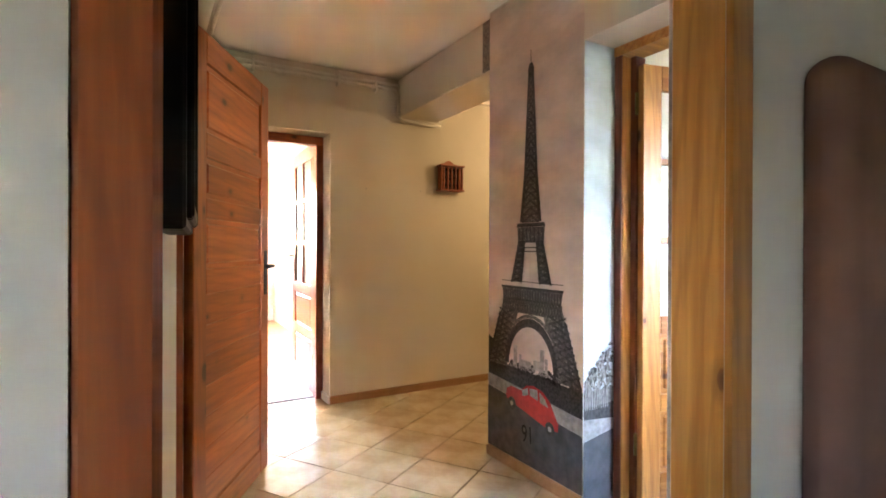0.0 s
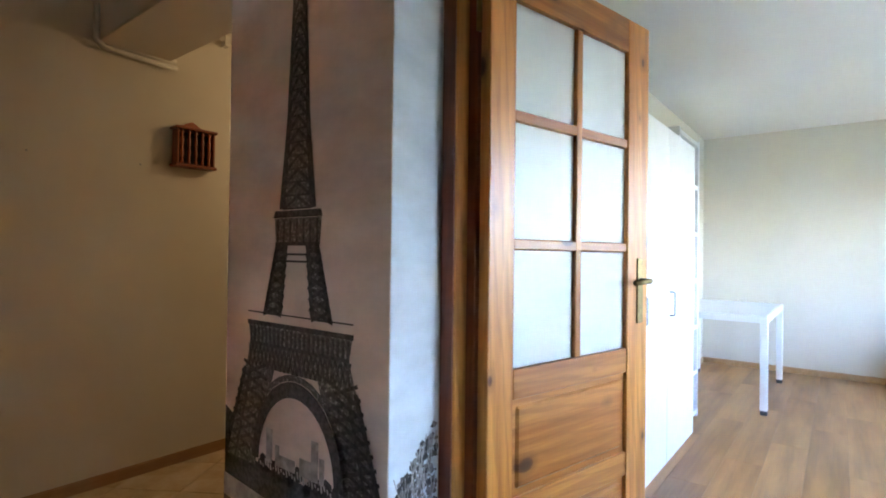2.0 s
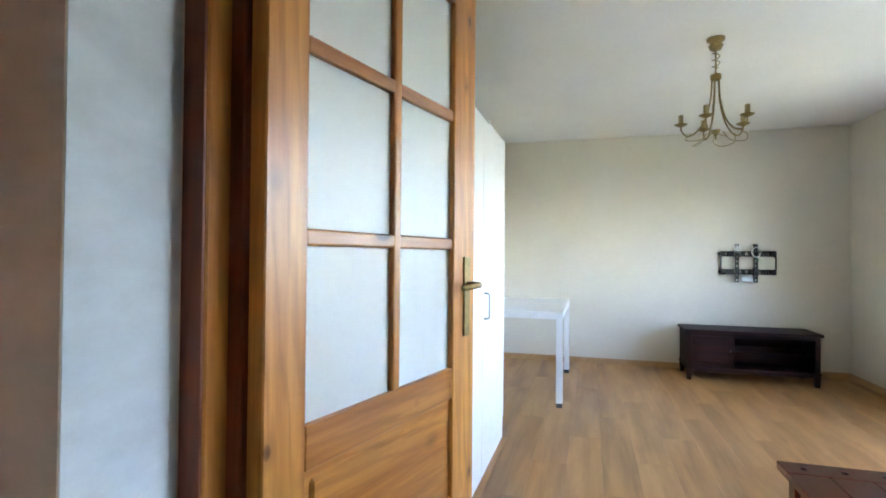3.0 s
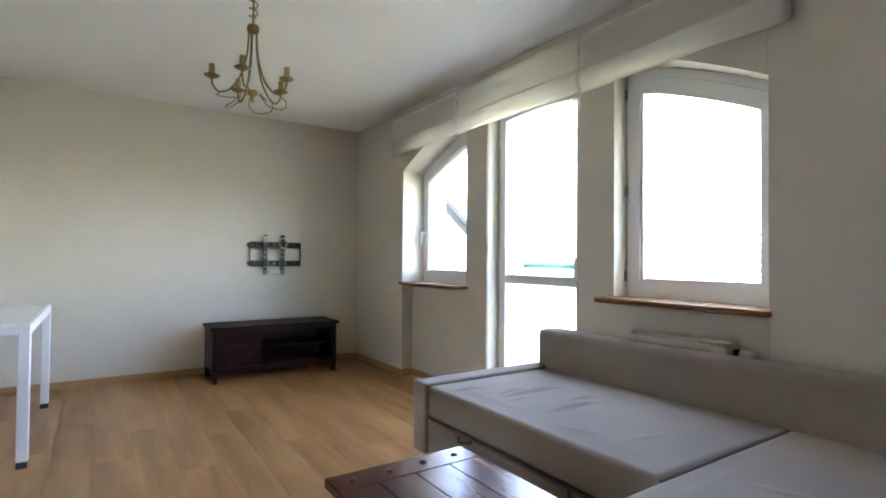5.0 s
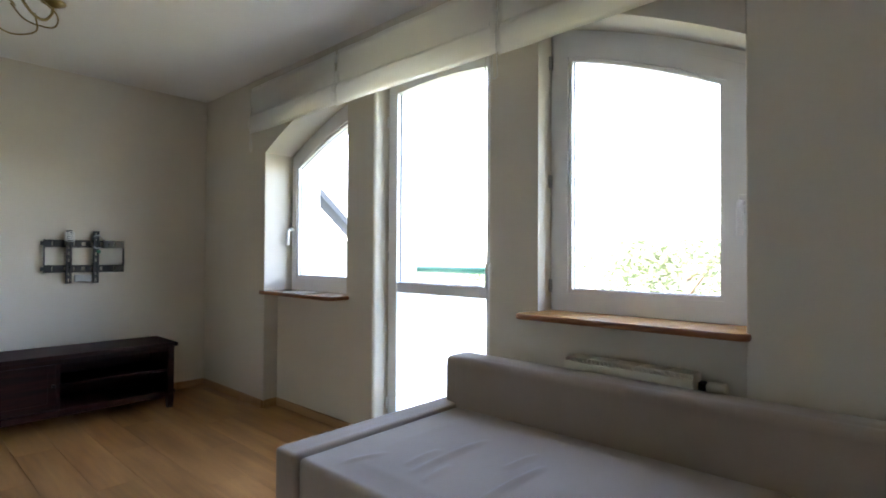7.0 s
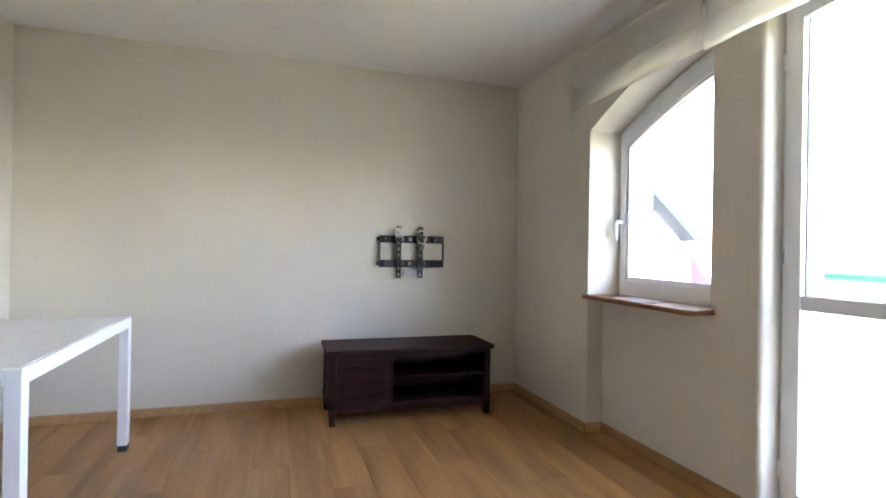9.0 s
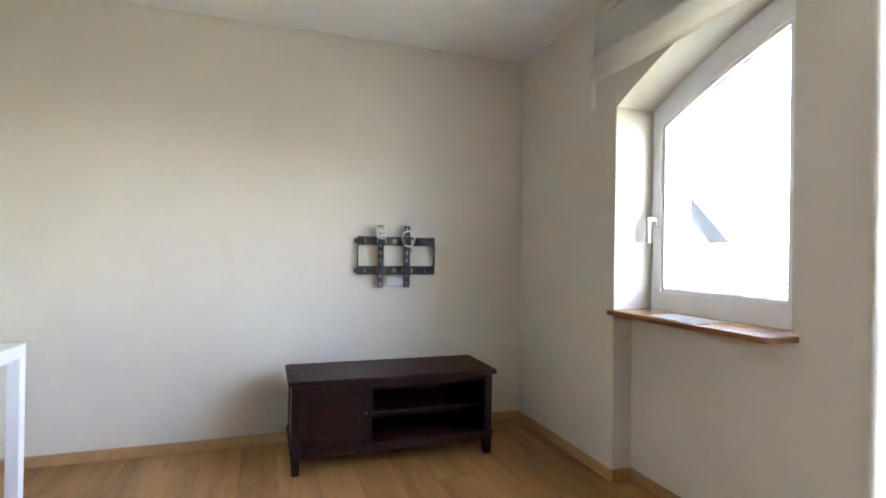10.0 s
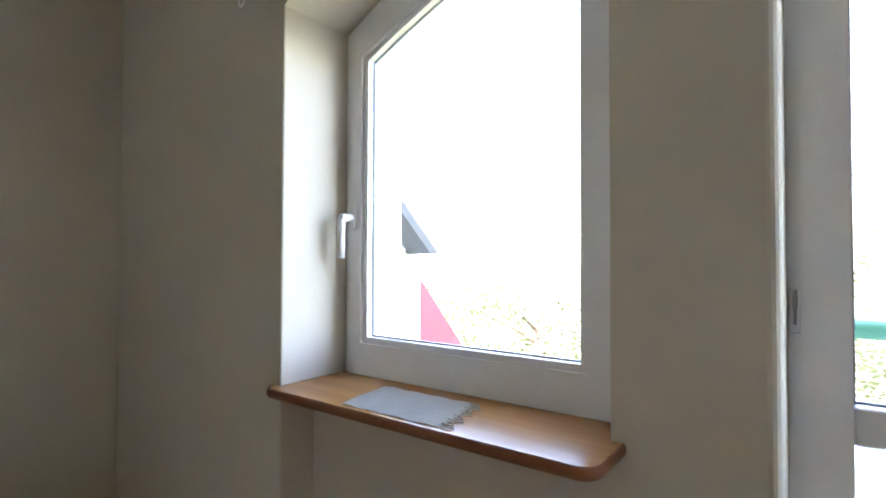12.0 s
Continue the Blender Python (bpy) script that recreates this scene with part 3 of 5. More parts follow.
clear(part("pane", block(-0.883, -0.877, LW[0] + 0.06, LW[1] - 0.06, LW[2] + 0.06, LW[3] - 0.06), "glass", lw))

# balcony door
x0, x1, z0 = OPEN["w2"]
bd = structure(thing("door_balcony", ((x0 + x1) / 2, -1.75, 0), "", ""), "white glazed balcony door with a middle rail", "door")


def bpart(n, bm, mt, smooth=False):
    ob = part(n, bm, mt, bd, "", smooth)
    ob.matrix_parent_inverse = bd.matrix_world.inverted()
    return ob


bpart("door_frame", ring(x0, x1, 0.0, WALL_TOP - 0.002, 0.03, 0.05, -1.80, -1.735, 0.04), "pvc")
bpart("sash", ring(x0 + 0.02, x1 - 0.02, 0.03, SASH_TOP + 0.02, 0.07, 0.10, -1.79, -1.722, 0.10), "pvc")
bpart("middle_rail", block(x0 + 0.09, x1 - 0.09, -1.788, -1.724, 0.912, 0.976, 0.004), "pvc")
bpart("gasket", ring(x0 + 0.088, x1 - 0.088, 0.974, GLASS_TOP + 0.005, 0.006, 0.006, -1.762, -1.752), "seal")
clear(bpart("pane", pane(x0 + 0.08, x1 - 0.08, 0.966, GLASS_TOP + 0.01, -1.765), "glass"))
bpart("pane", block(x0 + 0.08, x1 - 0.08, -1.771, -1.759, 0.12, 0.922), "milk")
bpart("latch_plate", block(5.832, 5.848, -1.735, -1.724, 1.09, 1.17, 0.002), "pvc")
bpart("latch_slot", block(5.836, 5.844, -1.7245, -1.7225, 1.135, 1.155), "steel")
for z in (1.105, 1.125):
    bpart("screw", lathe([(0.003, 0), (0.003, 0.04)], (5.84, -1.7235, z), 6), "steel")
for z in (0.18, 1.95):
    bpart("hinge", lathe([(0.008, 0), (0.008, 0.07)], (5.838, -1.716, z), 10), "pvc")
bpart("handle", tube([(5.02, -1.72, 1.1), (5.02, -1.675, 1.1), (5.02, -1.67, 1.09), (5.02, -1.67, 0.97)], 0.009, 8), "white", True)


def sill(x0, x1, y_low, y_high, over_low, over_high, zt, label):
    """A board that fills the reveal and stands out past it, with rounded ends; y_low and y_high are the walls it meets at its two ends."""
    front, q = -1.462, 0.034
    rim = [(x1 + over_high, y_high + 0.001)]
    for cx, a0 in ((x1 + over_high - q, 0), (x0 - over_low + q, 90)):
        rim += [(cx + q * math.cos(radians(a0 + 15 * k)), front - q + q * math.sin(radians(a0 + 15 * k))) for k in range(7)]
    rim.append((x0 - over_low, y_low + 0.001))
    outline = [(x0 + 0.002, -1.735), (x1 - 0.002, -1.735), (x1 - 0.002, y_high + 0.001)] + rim + [(x0 + 0.002, y_low + 0.001)]
    board = tagged(done("window_sill", prism(outline, 2, zt - 0.024, zt), "sill"), label, "sill", "window sills", "structure")
    band = bmesh.new()
    for (ax, ay), (bx, by) in zip(rim, rim[1:]):
        d = math.hypot(bx - ax, by - ay)
        if d < 1e-5:
            continue
        nx, ny = (by - ay) / d, -(bx - ax) / d
        nx, ny = (nx, ny) if nx * ((ax + bx) / 2 - (x0 + x1) / 2) + ny * 0.6 > 0 else (-nx, -ny)
        rows = []
        for (px, py) in ((ax, ay), (bx, by)):
            rows.append([band.verts.new((px + nx * o, py + ny * o, z)) for o, z in ((-0.001, zt - 0.0005), (0.001, zt - 0.001), (0.004, zt - 0.005), (0.005, zt - 0.013), (0.004, zt - 0.020), (0.0, zt - 0.025), (-0.001, zt - 0.025))])
        for k in range(6):
            band.faces.new((rows[0][k], rows[1][k], rows[1][k + 1], rows[0][k + 1]))
    bmesh.ops.remove_doubles(band, verts=band.verts[:], dist=0.002)
    bmesh.ops.recalc_face_normals(band, faces=band.faces[:])
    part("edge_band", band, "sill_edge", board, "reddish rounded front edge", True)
    return board


sill(6.125, 6.978, YQ, YS, 0.024, 0.022, 0.876, "varnished wooden sill with a rounded front edge")
sill(3.805, 4.68, YS, YQ, 0.010, 0.030, 0.885, "varnished wooden sill above the radiator")

# linen mat on the sill
bm = bmesh.new()
n = 14
top = [[bm.verts.new((6.71 - 0.29 * i / n + 0.035 * j / 5, -1.475 - 0.185 * j / 5, 0.8785 + 0.0012 * math.sin(i * 1.7 + j))) for j in range(6)] for i in range(n + 1)]
for a, b in zip(top, top[1:]):
    for j in range(5):
        bm.faces.new((a[j], a[j + 1], b[j + 1], b[j]))
bmesh.ops.solidify(bm, geom=bm.faces[:], thickness=0.0016)
mat_ob = done("table_mat", bm, "paper")
tagged(mat_ob, "pale woven linen mat with a frayed end on the sill", "mat")
bm = bmesh.new()
for i in range(12):
    y = -1.482 - 0.0155 * i
    tube([(6.425 + 0.006 * (i % 2) + 0.035 * i / 11, y, 0.879), (6.41 + 0.035 * i / 11, y + 0.003, 0.880), (6.395 + 0.01 * ((i * 7) % 3) + 0.03 * i / 11, y - 0.004, 0.8785)], 0.0022, 5, into=bm)
fr = part("fringe", bm, "paper", mat_ob)


# ---- roman blinds ----
def blind(x0, x1, seed, label):
    rnd = random.Random(seed)
    b = thing("roman_blind", ((x0 + x1) / 2, YS, 2.4), label, "blind", "roman blinds over the windows")

    def sheet(z_top, z_bot, depth, sag, lean, wave):
        bm = bmesh.new()
        nx, nz = 36, 6
        rows = []
        for j in range(nz + 1):
            t = j / nz
            row = []
            for i in range(nx + 1):
                u = i / nx
                drop = sag * 4 * u * (1 - u) * t
                y = YS + 0.018 + depth * (0.35 + 0.65 * math.sin(math.pi * (0.25 + 0.55 * t))) + wave * math.sin(5 * u + seed) * t + 0.003 * math.sin(17 * u + 3 * t + seed)
                row.append(bm.verts.new((x0 + (x1 - x0) * u, y, z_top + (z_bot - z_top) * t - drop + lean * (u - 0.5) * t)))
            rows.append(row)
        for p, q in zip(rows, rows[1:]):
            for i in range(nx):
                bm.faces.new((p[i], p[i + 1], q[i + 1], q[i]))
        bmesh.ops.solidify(bm, geom=bm.faces[:], thickness=0.004)
        return bm

    def add(n, bm, mt, smooth=True):
        ob = part(n, bm, mt, b, "", smooth)
        ob.matrix_parent_inverse = b.matrix_world.inverted()

    add("head_rail", block(x0 + 0.005, x1 - 0.005, YS + 0.001, YS + 0.022, 2.36, 2.41, 0.003), "white", False)
    add("upper_fold", sheet(2.41, 2.165, 0.045, rnd.uniform(-0.012, 0.014), rnd.uniform(-0.02, 0.02), 0.006), "blind")
    add("lower_fold", sheet(2.205, 2.065, 0.062, rnd.uniform(-0.008, 0.008), rnd.uniform(-0.015, 0.015), 0.008), "blind")
    add("back_fold", sheet(2.30, 2.09, 0.014, 0.004, 0.0, 0.003), "blind")
    return b


b1 = blind(6.02, 7.09, 1, "white cotton roman blind, gathered up under the ceiling")
b2 = blind(4.80, 6.005, 4, "white cotton roman blind, gathered up over the balcony door")
b3 = blind(3.70, 4.785, 6, "white cotton roman blind, gathered up over the sofa window")
for b, x, z in ((b1, 7.085, 1.93), (b2, 4.83, 1.93), (b3, 4.79, 1.96)):
    bm = tube(curve([(x, YS + 0.05, 2.38), (x + 0.012, YS + 0.055, 2.15), (x + 0.006, YS + 0.05, z + 0.03), (x + 0.02, YS + 0.05, z), (x + 0.036, YS + 0.05, z + 0.03), (x + 0.03, YS + 0.05, 2.2)], 24), 0.003, 6)
    ob = part("cord", bm, "cord", b, "", True)
    ob.matrix_parent_inverse = b.matrix_world.inverted()


# ---- radiators ----
def radiator(x0, x1, y0, y1, z0, z1, label, valve):
    r = thing("radiator", ((x0 + x1) / 2, (y0 + y1) / 2, z0), label, "radiator", "panel radiators")

    def add(n, bm, mt, smooth=False):
        ob = part(n, bm, mt, r, "", smooth)
        ob.matrix_parent_inverse = r.matrix_world.inverted()

    d = y1 - y0
    for y in (y0, y1):
        t = 0.006 if y == y0 else -0.006
        add("panel", block(x0, x1, min(y, y + 2 * t), max(y, y + 2 * t), z0, z1 - 0.015, 0.004), "radiator")
    y, k = (y1 if valve < 0 else y0), max(4, int((x1 - x0) / 0.05))
    for i in range(k):
        x = x0 + (x1 - x0) * (i + 0.5) / k
        add("flute", block(x - 0.014, x + 0.014, y - 0.004, y + 0.004, z0 + 0.04, z1 - 0.06, 0.003), "radiator")
    for x in (x0, x1 - 0.006):
        add("side_cover", block(x, x + 0.006, y0 + 0.004, y1 - 0.004, z0 + 0.02, z1 - 0.004), "radiator")
    bm = bmesh.new()
    k = 5
    for i in range(k):
        a = x0 + (x1 - x0) * i / k
        block(a + 0.004, a + (x1 - x0) / k - 0.004, y0 + 0.012, y1 - 0.012, z1 - 0.006, z1, 0.001, into=bm)
    m = int((x1 - x0) / 0.018)
    for i in range(m):
        x = x0 + 0.01 + (x1 - x0 - 0.02) * i / m
        block(x, x + 0.004, y1 - 0.014, y1 - 0.002, z1 - 0.035, z1 - 0.008, into=bm)
    add("top_grille", bm, "radiator")
    bm = lathe([(0.012, 0), (0.012, 0.03), (0.020, 0.036), (0.023, 0.05), (0.023, 0.088), (0.019, 0.095)], (0, 0, 0), 14)
    bmesh.ops.rotate(bm, verts=bm.verts[:], cent=(0, 0, 0), matrix=Matrix.Rotation(radians(90 if valve < 0 else -90) * -1, 3, "Y") if valve > 0 else Matrix.Rotation(radians(-90), 3, "Y"))
    bmesh.ops.translate(bm, verts=bm.verts[:], vec=(x0 if valve < 0 else x1, (y0 + y1) / 2, z1 - 0.045))
    add("thermostat", bm, "radiator", True)
    side = -1 if valve < 0 else 1
    vx = (x0 if valve < 0 else x1) + side * 0.018
    add("collar", block(vx - 0.012, vx + 0.012, (y0 + y1) / 2 - 0.018, (y0 + y1) / 2 + 0.018, z1 - 0.064, z1 - 0.026, 0.005), "black")
    add("valve_pipe", tube([(vx, (y0 + y1) / 2, z1 - 0.06), (vx, (y0 + y1) / 2, z1 - 0.30), (vx, (y0 + y1) / 2, 0.03)], 0.009, 8), "radiator", True)
    for x in (x0 + 0.08, x1 - 0.11):
        add("bracket", block(x, x + 0.03, y0 - 0.03, y0 + 0.004, z0 + 0.1, z1 - 0.1), "steel")
    return r


radiator(3.965, 4.468, -1.575, -1.475, 0.12, 0.724, "cream panel radiator behind the sofa, under the window", -1)
radiator(1.0, 2.04, RY - 0.12, RY - 0.03, 0.06, 0.69, "white panel radiator under the bright window", 1)


# ---- living room door and frame ----
def frame_set(name, label, pieces):
    f = structure(new(name), label, "door frame")
    for n, bm, mt in pieces:
        part(n, bm, mt, f)
    return f


frame_set("door_frame_living", "varnished pine frame of the living room doorway", [
    ("jamb", block(2.757, 2.812, 1.532, YR - 0.001, 0, ZD - 0.045, 0.003), "pine_z"),
    # thin sheet that colours in the shade of the jamb's hall-facing side
    ("edge_trim", block(2.750, 2.7565, 1.535, YR - 0.002, 0, ZD - 0.045, 0.001), "deep_shaded_z"),
    ("rebate", block(2.8125, 2.878, 1.507, YR - 0.001, 0, ZD - 0.045, 0.002), "deep_shaded_z"),
    ("jamb", block(2.60, 2.699, 0.601, 0.648, 0, ZD - 0.045, 0.003), "deep_shaded_z"),
    ("head", block(2.745, 2.87, 0.601, YR - 0.001, ZD - 0.0445, ZD - 0.001, 0.003), "pine_x"),
])


def lever(parent, x, y, z, side, dirx, mt="brass"):
    """A long plate with a lever, on the face y of a door."""
    h = part("handle", block(x - 0.018, x + 0.018, min(y, y + side * 0.006), max(y, y + side * 0.006), z - 0.15, z + 0.08, 0.002), mt, parent, "aged brass handle plate")
    part("lever", tube([(x, y + side * 0.005, z), (x, y + side * 0.045, z), (x + dirx * 0.012, y + side * 0.05, z), (x + dirx * 0.11, y + side * 0.05, z - 0.004)], 0.009, 8), mt, h, "", True)
    return h


def glazed_door(name, at, rz, width, label, dark=False):
    """Hinge at the origin, leaf along +x, faces at y = -0.02 and 0.02."""
    d = tagged(new(name), label, "door", "", "structure")
    d.matrix_world = pose(*at, 0, 0, rz)
    up, lv = ("red_z", "red_x") if dark else ("amber_z", "amber_x")
    k = width / 0.80
    xs = (0.0, 0.10 * k, 0.38 * k, 0.41 * k, 0.67 * k, width)
    part("stile", block(xs[0], xs[1], -0.02, 0.02, 0.008, 2.0, 0.003), up, d)
    part("stile", block(xs[4], xs[5], -0.02, 0.02, 0.008, 2.0, 0.003), up, d)
    for z0, z1 in ((0.008, 0.14), (0.42, 0.50), (0.775, 0.858), (1.885, 2.0)):
        part("rail", block(xs[1] + 0.0005, xs[4] - 0.0005, -0.0195, 0.0195, z0, z1, 0.002), lv, d)
    for z in (1.205, 1.565):
        part("glazing_bar", block(xs[1] + 0.0005, xs[4] - 0.0005, -0.016, 0.016, z - 0.016, z + 0.016, 0.005, seg=2), lv, d)
    part("mullion", block(xs[2], xs[3], -0.017, 0.017, 0.858, 1.885, 0.005, seg=2), up, d)
    for z0, z1 in ((0.858, 1.189), (1.221, 1.549), (1.581, 1.885)):
        for a, b in ((xs[1], xs[2]), (xs[3], xs[4])):
            part("pane", block(a, b, -0.003, 0.003, z0, z1), "frost", d, "frosted glass pane")
    for z0, z1 in ((0.14, 0.42), (0.50, 0.775)):
        bm = block(xs[1] - 0.001, xs[4] + 0.001, -0.008, 0.008, z0 - 0.001, z1 + 0.001)
        block(xs[1] + 0.022, xs[4] - 0.022, -0.016, 0.016, z0 + 0.022, z1 - 0.022, 0.007, into=bm)
        part("panel", bm, lv, d)
    for side in (-1, 1):
        lever(d, width - 0.055, side * 0.02, 1.09, side, -1 if side < 0 else -1)
    for z in (0.22, 1.78):
        part("hinge", lathe([(0.008, 0), (0.008, 0.1)], (-0.004, 0.022, z), 10), "brass", d, "", True)
    return d


glazed_door("door_living", (2.815, 1.482, 0), -13.0, 0.80, "open varnished pine door with six frosted panes")
glazed_door("door_bright_room", (2.035, 3.93, 0), 88.0, 0.80, "open pine door with frosted panes in the far doorway", True)
frame_set("door_frame_far", "reddish pine frame of the far doorway", [
    ("jamb", block(2.0, 2.054, YF + 0.17, YF + 0.258, 0, 1.95, 0.003), "red_z"),
    ("jamb", block(1.201, 1.25, YF + 0.17, YF + 0.258, 0, 1.95, 0.003), "red_z"),
    ("head", block(1.201, 2.054, YF + 0.17, YF + 0.258, 1.9505, 2.014, 0.003), "red_x"),
])
frame_set("door_frame_entry", "varnished pine frame of the first doorway", [
    ("jamb", block(1.708, 1.7615, 0.425, 0.525, 0, 2.03, 0.004), "pine_z"),
    # left jamb and architrave in a darker, redder tone than the right
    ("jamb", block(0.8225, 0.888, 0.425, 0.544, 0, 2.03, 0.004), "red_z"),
    ("head", block(0.8225, 1.7615, 0.425, 0.544, 2.0305, 2.079, 0.004), "pine_x"),
    ("architrave", block(1.698, 1.762, 0.405, 0.4195, 0, 2.09, 0.004), "pine_z"),
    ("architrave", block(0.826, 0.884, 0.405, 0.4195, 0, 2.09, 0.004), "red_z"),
    ("architrave", block(0.885, 1.697, 0.405, 0.4195, 2.02, 2.09, 0.004), "pine_x"),
    ("raw_edge", block(1.744, 1.7615, 0.5255, 0.558, 0, 2.03, 0.003), "rough"),
])
frame_set("door_frame_side", "dark reddish frame of the side doorway", [
    ("jamb", prism([(left_x(2.0) - 0.1, 2.001), (left_x(2.0) + 0.022, 2.001), (left_x(2.04) + 0.022, 2.035), (left_x(2.04) - 0.1, 2.035)], 2, 0, 2.05), "red_z"),
    ("jamb", prism([(left_x(2.8) - 0.1, 2.80), (left_x(2.8) + 0.022, 2.80), (left_x(2.84) + 0.022, 2.839), (left_x(2.84) - 0.1, 2.839)], 2, 0, 2.05), "red_z"),
])


def panel_door(name, at, rz, width, label):
    d = tagged(new(name), label, "door", "", "structure")
    d.matrix_world = pose(*at, 0, 0, rz)
    a, b = 0.105, width - 0.105
    part("stile", block(0, a, -0.02, 0.02, 0.008, 2.01, 0.003), "red_z", d)
    part("stile", block(b, width, -0.02, 0.02, 0.008, 2.01, 0.003), "red_z", d)
    for z0, z1 in ((0.008, 0.13), (0.98, 1.08), (1.28, 1.36), (1.52, 1.62), (1.89, 2.01)):
        part("rail", block(a + 0.0005, b - 0.0005, -0.0195, 0.0195, z0, z1, 0.003), "red_x", d)
    for z0, z1 in ((1.08, 1.28), (1.36, 1.52), (1.62, 1.89)):
        bm = block(a - 0.001, b + 0.001, -0.007, 0.007, z0 - 0.001, z1 + 0.001)
        block(a + 0.02, b - 0.02, -0.015, 0.015, z0 + 0.02, z1 - 0.02, 0.007, into=bm)
        part("panel", bm, "red_x", d)
    for i in range(7):
        z = 0.13 + 0.85 * i / 7
        part("plank", block(a - 0.001, b + 0.001, -0.013, 0.013, z + 0.001, z + 0.85 / 7 - 0.001, 0.003), "red_x", d)
    lever(d, width - 0.05, -0.02, 1.07, -1, -1, "iron")
    return d


panel_door("door_side", (1.01, 2.04, 0), 60.2, 0.82, "ajar reddish pine plank door with a dark handle")


def local(parent):
    """A maker of parts whose meshes are given in world places."""
    def add(name, bm, material, label="", smooth=False, under=None):
        ob = part(name, bm, material, under or parent, label, smooth)
        ob.matrix_parent_inverse = parent.matrix_world.inverted() if under is None else Matrix()
        return ob
    return add


# ---- city mural on the pier ----
def sky_paper(name, warm, cool):
    n = Nodes(name, 0.75)
    cl = n.noise(1.0, 6, 0.6, n.stretch(2.2, 2.2, 4.0))
    sep = n.add("ShaderNodeSeparateXYZ")
    n.link(n.co, sep.inputs[0])
    rise = n.ramp(sep.outputs["Z"], (0.6, warm), (1.0, cool))
    n.color(n.mix(n.ramp(cl, (0.36, (0, 0, 0)), (0.70, (0.75, 0.75, 0.75))), rise, tuple(v * 0.5 for v in cool)))
    return n.m


M["mural_sky"] = sky_paper("cloudy_print", (0.84, 0.71, 0.63), (0.70, 0.575, 0.51))
# pale blue side print, with daylight from the living room put into its colour
M["mural_side"] = sky_paper("daylit_cloudy_print_side", (0.74, 0.79, 0.82), (0.53, 0.59, 0.63))
M["mural_dark"] = plain("print_charcoal", (0.085, 0.077, 0.073), 0.75, 0.0, 0.6, 70)
M["mural_mid"] = plain("print_grey", (0.27, 0.25, 0.235), 0.75, 0.0, 0.55, 70)
def iron_print():
    """Dark halftone iron with pale flecks between the girders."""
    n = Nodes("print_iron", 0.75)
    fleck = n.noise(95, 3, 0.7)
    broad = n.noise(14, 3)
    c = n.ramp(fleck, (0.42, (0.075, 0.068, 0.064)), (0.58, (0.17, 0.155, 0.145)), (0.66, (0.42, 0.39, 0.36)))
    n.color(n.mix(n.ramp(broad, (0.35, (0, 0, 0)), (0.7, (0.7, 0.7, 0.7))), c, (0.085, 0.078, 0.073)))
    return n.m


M["mural_iron"] = iron_print()
M["mural_pale"] = plain("print_pale", (0.46, 0.43, 0.40), 0.75, 0.0, 0.4, 30)
M["mural_red"] = plain("print_red", (0.52, 0.035, 0.03), 0.7, 0.0, 0.25, 30)
NUMBER_Z = 0.172
M["mural_road"] = plain("print_asphalt", (0.085, 0.085, 0.088), 0.75, 0.0, 0.4, 20)

mural = thing("wall_mural", (XM, 1.94, 0.06), "printed wall mural of an iron lattice tower, road and red car", "mural")
add = local(mural)


def flat(layer, polys):
    """Thin printed shapes on the hall face of the pier, given as (y, z)."""
    bm = bmesh.new()
    for p in polys:
        prism(p, 0, XM - 0.0012 - 0.0006 * layer, XM - 0.0006 * layer - 0.0002, into=bm)
    return bm


def flat_r(layer, polys):
    """The same on the door reveal, given as (x, z)."""
    bm = bmesh.new()
    for p in polys:
        prism(p, 1, YR - 0.0012 - 0.0006 * layer, YR - 0.0006 * layer - 0.0002, into=bm)
    return bm


def bar(a, b, w):
    (ay, az), (by, bz) = a, b
    d = math.hypot(by - ay, bz - az) or 1e-6
    ny, nz = -(bz - az) / d * w / 2, (by - ay) / d * w / 2
    return [(ay + ny, az + nz), (by + ny, bz + nz), (by - ny, bz - nz), (ay - ny, az - nz)]


add("sky_print", flat(0, [[(YR + 0.001, 0.06), (YM - 0.001, 0.06), (YM - 0.001, 2.49), (YR + 0.001, 2.49)]]), "mural_sky")
add("reveal_print", flat_r(0, [[(XM + 0.001, 0.01), (2.748, 0.01), (2.748, ZD - 0.002), (XM + 0.001, ZD - 0.002)]]), "mural_side")
bm = prism([(YM + 0.002, 2.20), (2.43, 2.20), (2.43, 2.495), (YM + 0.002, 2.495)], 0, 2.5955, 2.5985)
add("beam_print", bm, "mural_mid")

CY = 1.94                                    # tower's axis
def edge(z):
    """Half width of the tower at a height."""
    for (za, wa), (zb, wb) in (((0.56, 0.33), (0.93, 0.215)), ((0.93, 0.175), (1.22, 0.092)), ((1.22, 0.098), (1.30, 0.088)), ((1.30, 0.083), (1.55, 0.052)), ((1.55, 0.052), (2.05, 0.022)), ((2.05, 0.022), (2.12, 0.012))):
        if za <= z <= zb:
            return wa + (wb - wa) * (z - za) / (zb - za)
    return 0.01


dark, mid, pale = [], [], []
# upper shaft: two dark edges, rungs and crossing bars
zs = [1.30 + 0.0375 * i for i in range(21)]
